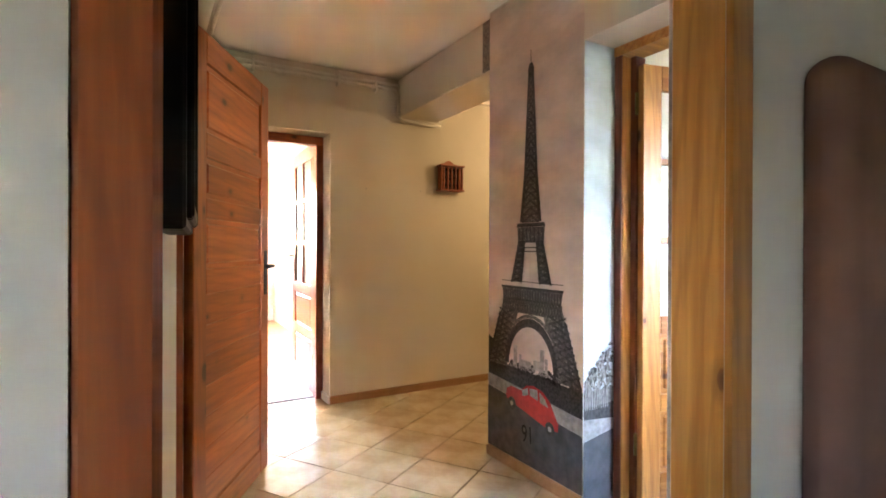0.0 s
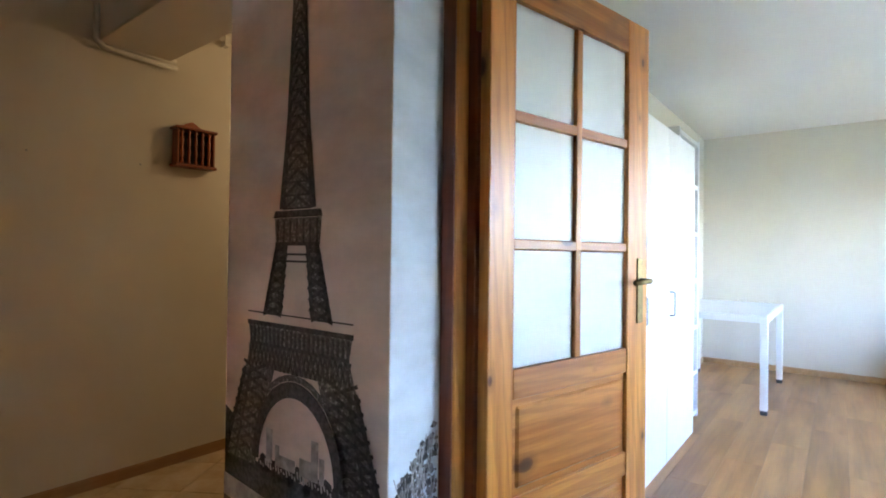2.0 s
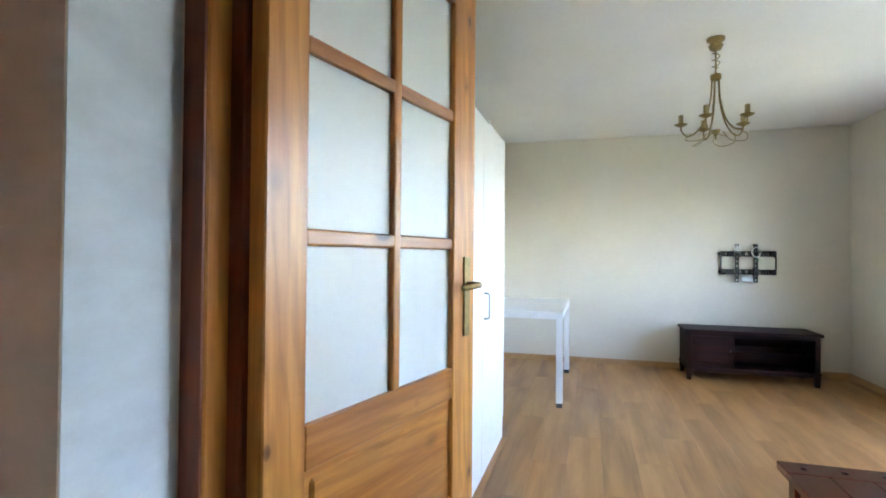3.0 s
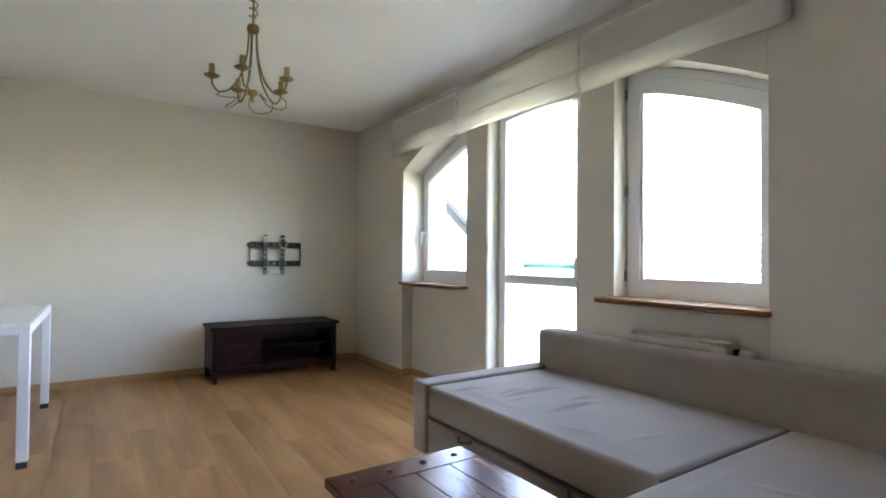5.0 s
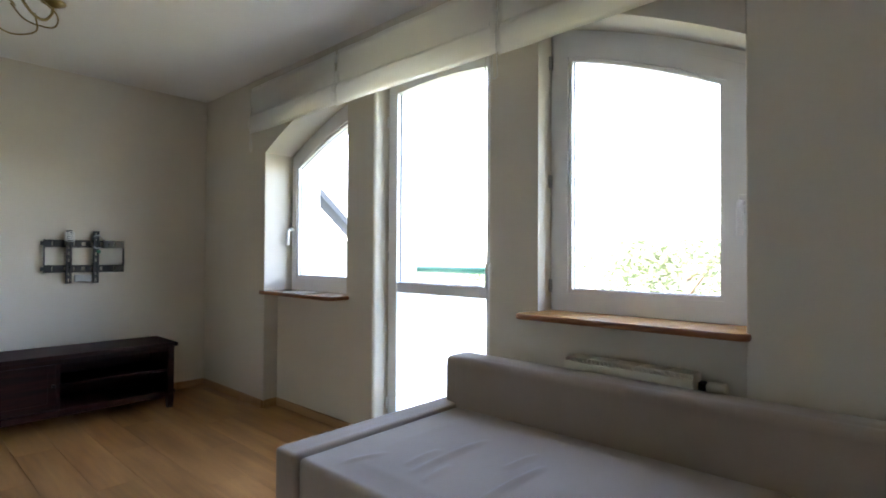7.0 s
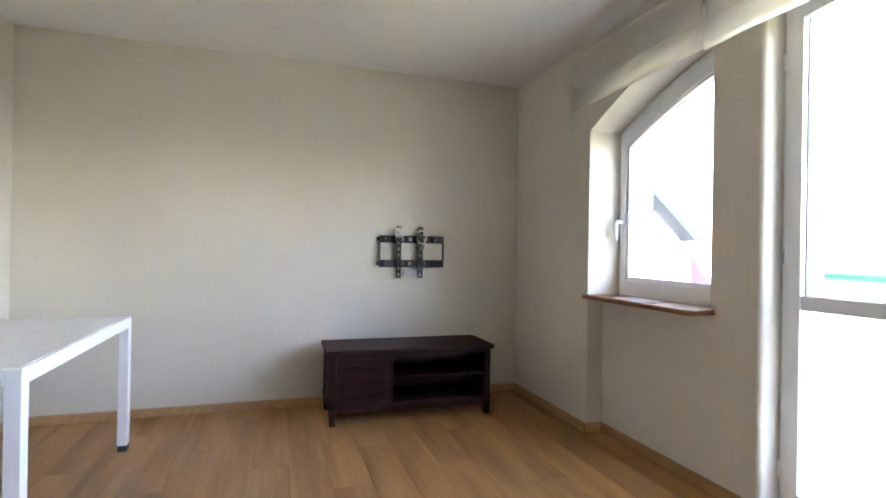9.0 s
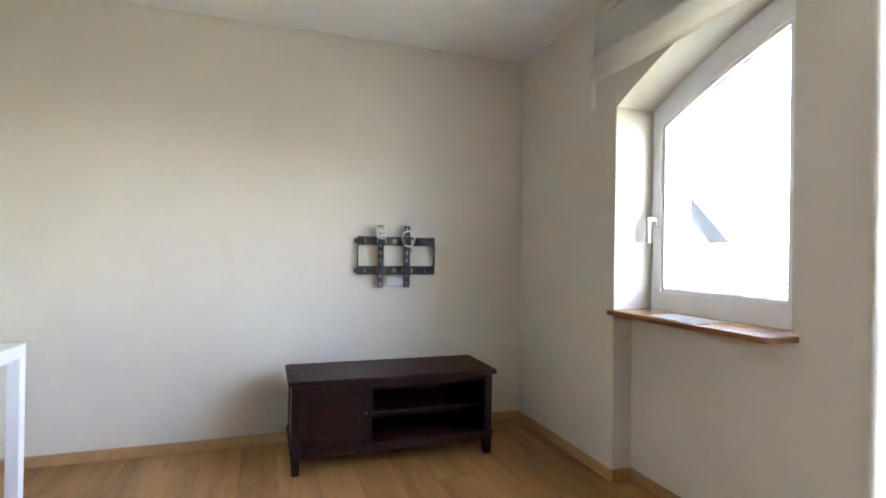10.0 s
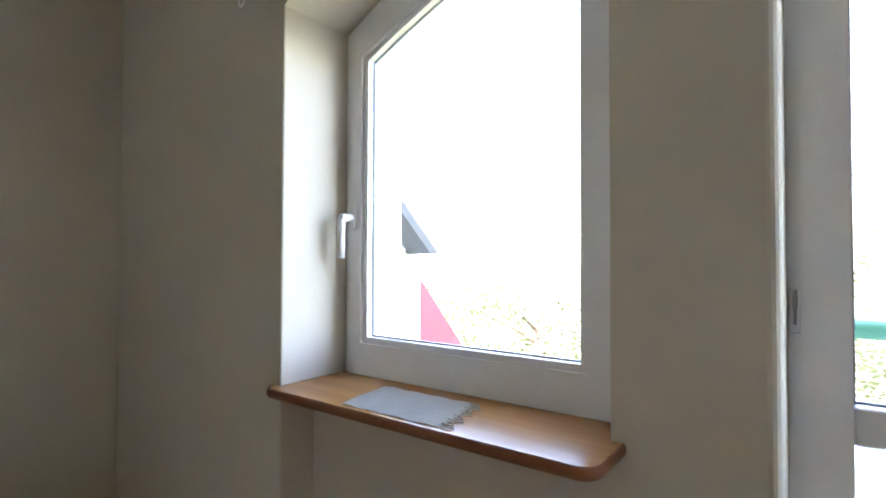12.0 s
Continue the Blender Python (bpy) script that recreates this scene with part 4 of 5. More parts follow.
for za, zb in zip(zs, zs[1:]):
    wa, wb = edge(za + 1e-4), edge(zb - 1e-4)
    for s in (-1, 1):
        dark.append([(CY + s * wa, za), (CY + s * wb, zb), (CY + s * wb * 0.68, zb), (CY + s * wa * 0.68, za)])
        dark.append(bar((CY + s * wa * 0.70, za), (CY - s * wb * 0.05, zb), 0.009))
    mid.append([(CY - wa * 0.9, za), (CY + wa * 0.9, za), (CY + wb * 0.9, zb), (CY - wb * 0.9, zb)])
    dark.append(bar((CY - wa * 0.8, za), (CY + wa * 0.8, za), 0.005))
dark.append([(CY - 0.02, 2.03), (CY + 0.02, 2.03), (CY + 0.024, 2.075), (CY + 0.010, 2.105), (CY - 0.010, 2.105), (CY - 0.024, 2.075)])
dark.append(bar((CY, 2.10), (CY, 2.17), 0.004))
# second deck
dark.append([(CY - 0.112, 1.275), (CY + 0.112, 1.275), (CY + 0.104, 1.295), (CY - 0.104, 1.295)])
mid.append([(CY - 0.100, 1.20), (CY + 0.100, 1.20), (CY + 0.106, 1.274), (CY - 0.106, 1.274)])
for i in range(7):
    y = CY - 0.09 + 0.03 * i
    dark.append(bar((y, 1.205), (y, 1.27), 0.008))
dark.append(bar((CY - 0.1, 1.20), (CY + 0.1, 1.20), 0.010))
# middle legs
zs = [0.99 + 0.03 * i for i in range(8)]
for za, zb in zip(zs, zs[1:]):
    for s in (-1, 1):
        oa, ob_ = edge(za), edge(zb)
        ia, ib = oa * 0.44, ob_ * 0.40
        dark.append([(CY + s * oa, za), (CY + s * ob_, zb), (CY + s * (ob_ - 0.016), zb), (CY + s * (oa - 0.016), za)])
        dark.append([(CY + s * (ia + 0.014), za), (CY + s * (ib + 0.014), zb), (CY + s * ib, zb), (CY + s * ia, za)])
        dark.append(bar((CY + s * oa, za), (CY + s * ib, zb), 0.010))
        dark.append(bar((CY + s * ia, za), (CY + s * ob_, zb), 0.010))
        mid.append([(CY + s * oa * 0.9, za), (CY + s * ob_ * 0.9, zb), (CY + s * ib * 1.1, zb), (CY + s * ia * 1.1, za)])
for z in (1.15, 1.17):
    dark.append(bar((CY - 0.06, z), (CY + 0.06, z), 0.006))
# first deck
dark.append([(CY - 0.238, 0.955), (CY + 0.238, 0.955), (CY + 0.240, 0.968), (CY - 0.240, 0.968)])
dark.append([(CY - 0.238, 0.992), (CY + 0.238, 0.992), (CY + 0.238, 0.996), (CY - 0.238, 0.996)])
mid.append([(CY - 0.222, 0.90), (CY + 0.222, 0.90), (CY + 0.234, 0.955), (CY - 0.234, 0.955)])
mid.append([(CY - 0.245, 0.83), (CY + 0.245, 0.83), (CY + 0.222, 0.90), (CY - 0.222, 0.90)])
for i in range(23):
    y = CY - 0.22 + 0.02 * i
    dark.append(bar((y, 0.905), (y, 0.95), 0.009))
    dark.append(bar((y - 0.01, 0.83), (y + 0.01, 0.895), 0.006))
    dark.append(bar((y + 0.01, 0.83), (y - 0.01, 0.895), 0.006))
dark.append(bar((CY - 0.225, 0.90), (CY + 0.225, 0.90), 0.010))
# great arch and the feet
n = 18
def ap(i, r, rz):
    a = math.pi * i / n
    return (CY - r * math.cos(a), 0.555 + rz * math.sin(a))
for i in range(n):
    dark.append([ap(i, 0.205, 0.255), ap(i + 1, 0.205, 0.255), ap(i + 1, 0.172, 0.21), ap(i, 0.172, 0.21)])
    mid.append([ap(i, 0.225, 0.275), ap(i + 1, 0.225, 0.275), ap(i + 1, 0.207, 0.257), ap(i, 0.207, 0.257)])
for s in (-1, 1):
    mid.append([(CY + s * 0.248, 0.83), (CY + s * 0.355, 0.53), (CY + s * 0.19, 0.53), (CY + s * 0.17, 0.70), (CY + s * 0.11, 0.80), (CY + s * 0.1, 0.83)])
    for i in range(9):
        z = 0.54 + 0.032 * i
        o = 0.352 - 0.36 * (z - 0.53)
        dark.append(bar((CY + s * o, z), (CY + s * (o - 0.12), z + 0.045), 0.010))
        dark.append(bar((CY + s * (o - 0.12), z), (CY + s * o, z + 0.045), 0.010))
    dark.append(bar((CY + s * 0.25, 0.82), (CY + s * 0.355, 0.53), 0.016))
    dark.append(bar((CY + s * 0.22, 0.82), (CY + s * 0.30, 0.53), 0.012))
clip = lambda p: [(min(max(y, YR + 0.002), YM - 0.002), z) for y, z in p]
add("tower_body", flat(3, [clip(p) for p in mid]), "mural_iron")
add("tower_lattice", flat(5, [clip(p) for p in dark]), "mural_dark")
# distant palace under the arch
for y, w, h in ((-0.12, 0.03, 0.10), (-0.08, 0.02, 0.06), (-0.04, 0.09, 0.035), (0.05, 0.05, 0.05), (0.09, 0.03, 0.11), (0.12, 0.02, 0.07)):
    pale.append([(CY - y - w / 2, 0.555), (CY - y + w / 2, 0.555), (CY - y + w / 2, 0.555 + h), (CY - y - w / 2, 0.555 + h)])
for i in range(26):
    pale.append(bar((CY - 0.16 + 0.0128 * i, 0.535 + 0.004 * (i % 3)), (CY - 0.156 + 0.0128 * i, 0.545 + 0.006 * ((i * 5) % 4)), 0.006))
add("distant_palace", flat(2, pale), "mural_pale")
# hedge, quay, road
rnd = random.Random(3)
hedge = [[(YR + 0.001, 0.40), (YM - 0.001, 0.46), (YM - 0.001, 0.55), (YR + 0.001, 0.52)]]
for i in range(60):
    y = YR + 0.02 + (YM - YR - 0.04) * rnd.random()
    r = rnd.uniform(0.01, 0.03)
    z = 0.53 + 0.02 * (y - YR) / 0.7 + rnd.uniform(-0.02, 0.02) + (0.07 if y > YM - 0.09 else 0)
    hedge.append([(min(max(y + r * math.cos(a), YR + 0.002), YM - 0.002), z + r * math.sin(a)) for a in (0.3, 1.4, 2.5, 3.6, 4.8, 5.7)])
hedge.append([(YM - 0.09, 0.5), (YM - 0.001, 0.5), (YM - 0.001, 0.68), (YM - 0.05, 0.66)])
add("hedge_print", flat(1, hedge), "mural_dark")
add("quay_print", flat(4, [[(YR + 0.001, 0.325), (YM - 0.001, 0.395), (YM - 0.001, 0.465), (YR + 0.001, 0.40)]]), "mural_pale")
add("road_print", flat(4, [[(YR + 0.001, 0.061), (YM - 0.001, 0.061), (YM - 0.001, 0.394), (YR + 0.001, 0.324)]]), "mural_road")
car = [[(2.125, 0.325), (1.80, 0.255), (1.735, 0.262), (1.732, 0.30), (1.755, 0.335), (1.79, 0.39), (1.84, 0.425), (1.91, 0.44), (1.965, 0.43), (2.01, 0.395), (2.09, 0.40), (2.13, 0.38), (2.135, 0.345)]]
car = [[(y, z + 0.035) for y, z in car[0]]]
add("car_print", flat(6, car), "mural_red")
wheel = lambda y, z, r: [(y + r * math.cos(a * math.pi / 6), z + r * math.sin(a * math.pi / 6)) for a in range(12)]
for y, z in ((2.085, 0.345), (1.79, 0.295)):
    add("car_wheel_print", flat(7, [wheel(y, z, 0.034)]), "mural_dark")
    add("car_hub_print", flat(8, [wheel(y, z, 0.013)]), "mural_pale")
for pane_print in ([(2.0, 0.435), (1.955, 0.455), (1.95, 0.42), (1.995, 0.405)], [(1.94, 0.455), (1.88, 0.462), (1.875, 0.41), (1.937, 0.42)], [(1.865, 0.455), (1.825, 0.43), (1.80, 0.395), (1.86, 0.405)]):
    add("car_window_print", flat(8, [pane_print]), "mural_pale")
text = bpy.data.curves.new("number", "FONT")
text.body, text.size, text.extrude, text.shear = "91", 0.125, 0.0004, -0.08
text_ob = new("number", text)
me = bpy.data.meshes.new_from_object(text_ob.evaluated_get(bpy.context.evaluated_depsgraph_get()))
bpy.data.objects.remove(text_ob)
me.transform(Matrix(((0, 0, -1, XM - 0.0058), (-0.75, 0, 0, 2.0), (0.08, 1, 0, NUMBER_Z), (0, 0, 0, 1))))
me.materials.append(M["blackwood"])
number = new("number_print", me)
number.parent = mural
number.matrix_parent_inverse = mural.matrix_world.inverted()
# trees and road on the reveal
rnd = random.Random(5)
grove = [[(XM + 0.002, 0.42), (2.748, 0.40), (2.748, 0.53), (XM + 0.002, 0.52)]]
twigs, holes = [], []
for i in range(300):
    x = XM + 0.010 + 0.172 * rnd.random()
    top_z = 0.57 + 0.95 * (x - XM) + 0.012 * math.sin(90 * x)
    z = 0.50 + (top_z - 0.50) * rnd.random() ** 0.8
    r = rnd.uniform(0.004, 0.012)
    blob = [(min(max(x + r * rnd.uniform(0.5, 1.3) * math.cos(a), XM + 0.002), 2.748), z + r * rnd.uniform(0.5, 1.3) * math.sin(a)) for a in (0.2, 1.3, 2.6, 3.5, 4.7, 5.6)]
    (grove if i % 3 else holes).append(blob)
    if i % 5 == 0:
        b = min(max(x + rnd.uniform(-0.02, 0.02), XM + 0.004), 2.738)
        twigs.append(bar((min(x, 2.745), z - 0.03), (min(b, 2.745), z + 0.02), 0.0022))
add("grove_print", flat_r(2, grove), "mural_mid")
add("foliage_print", flat_r(3, holes), "mural_dark")
add("twigs_print", flat_r(4, twigs), "mural_pale")
add("trunks_print", flat_r(5, [bar((XM + 0.014 * i + 0.012, 0.44), (XM + 0.014 * i + 0.012 + rnd.uniform(-0.008, 0.008), 0.54 + rnd.random() * 0.04), 0.004) for i in range(11)]), "mural_pale")
add("shade_print", flat_r(3, [[(XM + 0.002, 0.40), (2.748, 0.385), (2.748, 0.46), (XM + 0.002, 0.45)]]), "mural_dark")
add("kerb_print", flat_r(4, [[(XM + 0.002, 0.30), (2.748, 0.335), (2.748, 0.385), (XM + 0.002, 0.40)]]), "mural_pale")
add("road_print", flat_r(4, [[(XM + 0.002, 0.011), (2.748, 0.011), (2.748, 0.334), (XM + 0.002, 0.299)]]), "mural_road")

# ---- hall things ----
rack = thing("wall_rack", (3.07, YF, 1.65), "small reddish wooden wall rack with turned spindles", "rack")
add = local(rack)
bx0, bx1, by0, by1 = 2.965, 3.175, YF - 0.075, YF - 0.001
add("back", block(bx0 + 0.008, bx1 - 0.008, by1 - 0.008, by1, 1.655, 1.85), "dark")
add("base", block(bx0 - 0.01, bx1 + 0.01, by0 - 0.008, by1, 1.635, 1.652, 0.004), "red_x")
add("top", block(bx0 - 0.012, bx1 + 0.012, by0 - 0.01, by1, 1.838, 1.853, 0.004), "red_x")
for x in (bx0, bx1 - 0.01):
    add("side", block(x, x + 0.01, by0, by1 - 0.009, 1.653, 1.837, 0.002), "red_z")
for i in range(5):
    x = bx0 + 0.03 + (bx1 - bx0 - 0.06) * i / 4
    prof = [(0.006, 0), (0.009, 0.01), (0.005, 0.03), (0.010, 0.06), (0.006, 0.09), (0.010, 0.125), (0.005, 0.155), (0.009, 0.175), (0.006, 0.185)]
    add("spindle", lathe(prof, (x, by0 + 0.012, 1.6525), 10), "red_z", "", True)
crest = [(bx0 + 0.02, 1.8535), (bx1 - 0.02, 1.8535), (bx1 - 0.03, 1.868), (bx1 - 0.06, 1.872), (bx1 - 0.08, 1.888), (3.07, 1.898), (bx0 + 0.08, 1.888), (bx0 + 0.06, 1.872), (bx0 + 0.03, 1.868)]
add("crest", prism(crest, 1, by1 - 0.014, by1 - 0.002), "red_x")

pipe = thing("ceiling_pipe", (2.0, YF - 0.03, 2.4), "pair of painted heating pipes along the ceiling", "pipe")
add = local(pipe)
for k, d in enumerate((0.0, 0.036)):
    y = YF - 0.03 - 0.012 * k
    pts = [(1.19, 1.9, 2.435 - d), (1.19, y - 0.05, 2.43 - d), (1.2 + 0.03, y, 2.43 - d), (2.59 - d, y, 2.44 - d), (2.625 - d, y, 2.405 - d), (2.625 - d, y, 2.235 - d), (2.66 - d, y, 2.205 - d), (2.97, y, 2.20 - d)]
    add("tube", tube([p for a, b in zip(pts, pts[1:]) for p in [Vector(a).lerp(Vector(b), t) for t in (0, 0.5)]] + [pts[-1]], 0.014, 10), "pipe", "", True)
for x in (1.5, 2.1, 2.4):
    add("clip", block(x - 0.008, x + 0.008, YF - 0.058, YF - 0.001, 2.37, 2.45, 0.002), "pipe")
add("tube", tube([(2.95, YF - 0.03, 2.42), (4.5, YF - 0.03, 2.42)], 0.014, 10), "pipe", "", True)
add("clip", block(3.24, 3.27, YF - 0.05, YF - 0.001, 2.38, 2.44, 0.002), "pipe")

mirror = thing("wall_mirror", (0.917, 1.22, 1.2), "mirror in a deep black moulded frame", "mirror", rz=-5.1)
y0m, y1m = -0.29, 0.26


def mpart(name, bm, mt):
    return part(name, bm, mt, mirror)


for a, b, z0, z1 in ((y0m, y0m + 0.085, 0.0, 1.0), (y1m - 0.085, y1m, 0.0, 1.0)):
    bm = block(-0.02, 0.045, a, b, z0, z1, 0.006)
    block(0.04, 0.058, a + 0.02, b - 0.03, z0 + 0.02, z1 - 0.02, 0.006, into=bm)
    mpart("frame_side", bm, "blackwood")
for z0, z1 in ((0.0, 0.085), (0.915, 1.0)):
    bm = block(-0.019, 0.044, y0m + 0.0855, y1m - 0.0855, z0, z1, 0.006)
    block(0.04, 0.057, y0m + 0.0855, y1m - 0.0855, z0 + 0.02, z1 - 0.03, 0.006, into=bm)
    mpart("frame_rail", bm, "blackwood")
mpart("glass", block(0.0, 0.012, y0m + 0.08, y1m - 0.08, 0.08, 0.92), "mirror")
for y in (y0m + 0.088, y1m - 0.012):
    bm = bmesh.new()
    for i in range(46):
        lathe([(0.003, 0), (0.004, 0.003), (0.003, 0.006)], (0.046, y, 0.09 + 0.82 * i / 45), 6, into=bm)
    mpart("bead_trim", bm, "steel")

# added block that imitates a soft shadow-like area on the wall beside the doorway
stand_in = thing("shade_stand_in", (2.2, 0.42, 0.0), "dark brown rounded block in place of a shadow-like area on the wall", "panel")
add = local(stand_in)
add("cushion", block(1.92, 2.545, 0.33, 0.4185, 0.02, 1.52, 0.043, seg=5), "brown", "", True)

for x, z in ((2.335, 1.62), (2.81, 1.625)):
    nail = lathe([(0.005, 0), (0.006, 0.003), (0.002, 0.006)], (0, 0, 0), 8)
    nail_ob = done("wall_nail", nail, "steel")
    nail_ob.matrix_world = pose(x, YF, z, 90, 0, 0)
    tagged(nail_ob, "small bare nail head in the hall wall", "nail", "nails in the hall wall")

# ---- wardrobe ----
ward = thing("wardrobe", (4.4, 1.7, 0), "white lacquered wardrobe with slim steel handles", "wardrobe")
add = local(ward)
add("carcass", block(3.60, 5.215, 1.481, YN - 0.016, 0.06, 1.868, 0.002), "white")
add("plinth", block(3.61, 5.205, 1.51, YN - 0.016, 0.0, 0.0595), "white")
for a, b, h in ((3.602, 4.088, 4.052), (4.092, 4.588, 4.13), (4.592, 5.213, 4.63)):
    dr = add("door", block(a, b, 1.461, 1.480, 0.065, 1.866, 0.002), "white")
    bm = tube([(h, 1.461, 0.985), (h, 1.438, 0.983), (h, 1.434, 0.978), (h, 1.434, 0.862), (h, 1.438, 0.857), (h, 1.461, 0.855)], 0.005, 8)
    ob = part("handle", bm, "steel", dr, "slim steel bar handle", True)

# ---- bookcase ----
book = thing("bookcase", (5.55, 1.75, 0), "tall white open bookcase, empty", "bookcase")
add = local(book)
for x in (5.235, 5.81):
    add("side", block(x, x + 0.035, 1.56, YN - 0.016, 0, 2.03, 0.002), "white")
for z in (0.04, 0.33, 0.66, 1.0, 1.34, 1.68, 2.0):
    add("shelf", block(5.2705, 5.8095, 1.562, YN - 0.03, z - 0.015, z + 0.015, 0.001), "white")
add("back", block(5.2705, 5.8095, YN - 0.029, YN - 0.017, 0.02, 2.02), "white")

# ---- white table ----
table = thing("table", (6.8, 1.52, 0), "white metal table with square legs and grey feet", "table")
add = local(table)
tx0, tx1, ty0, ty1 = 6.145, 7.44, 1.15, 1.905
add("tabletop", block(tx0 + 0.012, tx1 - 0.012, ty0 + 0.012, ty1 - 0.012, 0.725, 0.742, 0.002), "white")
for a, b in (((tx0 + 0.0505, tx1 - 0.0505), (ty0, ty0 + 0.012)), ((tx0 + 0.0505, tx1 - 0.0505), (ty1 - 0.012, ty1))):
    add("apron", block(*a, *b, 0.685, 0.740, 0.002), "white")
for x in (tx0, tx1 - 0.012):
    add("apron", block(x, x + 0.012, ty0 + 0.0505, ty1 - 0.0505, 0.685, 0.740, 0.002), "white")
for x in (tx0, tx1 - 0.05):
    for y in (ty0, ty1 - 0.05):
        leg = add("leg", block(x, x + 0.05, y, y + 0.05, 0.035, 0.741, 0.003), "white")
        part("foot_cap", block(x + 0.002, x + 0.048, y + 0.002, y + 0.048, 0.0, 0.0345, 0.003), "zinc", leg, "grey plastic foot")

# ---- low cabinet ----
stand = thing("tv_cabinet", (7.68, -0.51, 0), "low dark mahogany cabinet with a door and open shelves", "cabinet")
add = local(stand)
sx0, sx1, sy0, sy1 = 7.487, 7.90, -1.055, 0.045
top_ob = add("top", block(sx0 - 0.022, sx1, sy0 - 0.025, sy1 + 0.025, 0.458, 0.486, 0.004), "dark")
for x in (7.55, 7.66, 7.77):
    part("joint_mark", block(x - 0.012, x + 0.012, sy1 - 0.04, sy1 - 0.006, 0.486, 0.4885, 0.001), "iron", top_ob)
part("groove", block(sx0, sx1 - 0.01, sy1 - 0.055, sy1 - 0.051, 0.486, 0.4875), "iron", top_ob)
for y in (sy0, sy1 - 0.025, -0.365):
    add("side_panel", block(sx0 + 0.012, sx1 - 0.01, y, y + 0.025, 0.10, 0.4575, 0.002), "dark")
for x in (sx0, sx1 - 0.045):
    for y in (sy0 - 0.006, sy1 - 0.039):
        foot = block(x, x + 0.045, y, y + 0.045, 0.10, 0.4575, 0.004)
        prism([(y + 0.004, 0.0), (y + 0.041, 0.0), (y + 0.047, 0.0995), (y - 0.002, 0.0995)], 0, x + 0.003, x + 0.044, into=foot)
        add("post", foot, "dark")
add("base_rail", block(sx0 - 0.008, sx0 + 0.018, sy0 + 0.0395, sy1 - 0.0395, 0.085, 0.13, 0.006, seg=2), "dark")
for y in (sy0 - 0.014, sy1 + 0.001):
    add("base_moulding", block(sx0 - 0.008, sx1, y, y + 0.013, 0.105, 0.135, 0.005), "dark")
add("back", block(sx1 - 0.009, sx1 - 0.002, sy0 + 0.02, sy1 - 0.02, 0.10, 0.4575), "dark")
add("bottom", block(sx0 + 0.0185, sx1 - 0.0095, sy0 + 0.0255, sy1 - 0.0255, 0.105, 0.125), "dark")
add("shelf", block(sx0 + 0.03, sx1 - 0.0095, sy0 + 0.0255, -0.3655, 0.27, 0.288, 0.002), "dark")
add("top_rail", block(sx0 + 0.004, sx0 + 0.02, sy0 + 0.04, sy1 - 0.04, 0.425, 0.4575, 0.002), "dark")
bm = block(sx0 + 0.006, sx0 + 0.024, -0.339, sy1 - 0.040, 0.135, 0.424, 0.002)
block(sx0 + 0.001, sx0 + 0.012, -0.30, sy1 - 0.078, 0.175, 0.385, 0.006, into=bm)
dr = add("door", bm, "dark")
part("knob", lathe([(0.006, 0), (0.006, 0.012), (0.012, 0.016), (0.011, 0.026), (0.004, 0.029)], (0, 0, 0), 10), "iron", dr, "", True).matrix_local = pose(sx0 + 0.006, -0.325, 0.29, 0, -90, 0)

# ---- wall mount ----
mount = thing("tv_bracket", (7.97, -0.6, 1.1), "black steel television wall bracket with two arms", "bracket")
add = local(mount)
for z in (1.19, 1.005):
    bm = bmesh.new()
    ya, yb = -0.855, -0.35
    for a, b, c, d in ((ya, yb, z, z + 0.014), (ya, yb, z + 0.041, z + 0.055)):
        block(7.968, 7.988, a, b, c, d, into=bm)
    ys = [ya, ya + 0.03, ya + 0.07, ya + 0.11, ya + 0.16, ya + 0.22, ya + 0.28, ya + 0.33, ya + 0.385, ya + 0.42, ya + 0.46, yb - 0.012]
    for i, y in enumerate(ys):
        block(7.969, 7.987, y, y + (0.030 if i % 2 else 0.036), z + 0.0135, z + 0.0415, into=bm)
    add("rail", bm, "black")
for y in (-0.857, -0.356):
    add("side_bar", block(7.966, 7.989, y, y + 0.008, 1.0605, 1.1895), "black")
for y in (-0.512, -0.682):
    bm = bmesh.new()
    for a in (y, y + 0.024):
        block(7.945, 7.967, a, a + 0.010, 0.925, 1.315, into=bm)
    for i in range(9):
        z = 0.925 + 0.390 * i / 8
        block(7.946, 7.966, y + 0.0095, y + 0.0245, z - (0.012 if i else 0), z + (0.012 if i < 8 else 0), into=bm)
    add("arm", bm, "black")
add("lock_bar", block(7.972, 7.99, -0.648, -0.535, 0.935, 0.988, 0.003), "steel")
for y, z, r, k in ((-0.495, 1.268, 0.030, 5), (-0.668, 1.235, 0.042, 2)):
    pts = []
    for i in range(14 * k + 1):
        a = 2 * math.pi * i / 14
        pts.append((7.938 - 0.006 * math.cos(a * 0.5), y + r * math.cos(a), z + (0.012 if k > 3 else 0.05) * math.sin(a) + 0.013 * (i / 14 - k / 2) * (1 if k > 3 else 0.3)))
    add("cable_coil", tube(pts, 0.0034, 6), "cord", "white cable coil", True)
add("tag", block(7.936, 7.944, -0.690, -0.664, 1.150, 1.172, 0.002), "green", "green tag")

# ---- chandelier ----
CX, CYC = 5.46, 0.23
lamp = thing("chandelier", (CX, CYC, ZC), "antique brass chandelier with five bare candle sleeves", "chandelier")
add = local(lamp)
add("canopy", lathe([(0.012, -0.075), (0.03, -0.07), (0.042, -0.045), (0.03, -0.03), (0.05, -0.015), (0.052, -0.001)], (CX, CYC, ZC), 20), "brass", "", True)
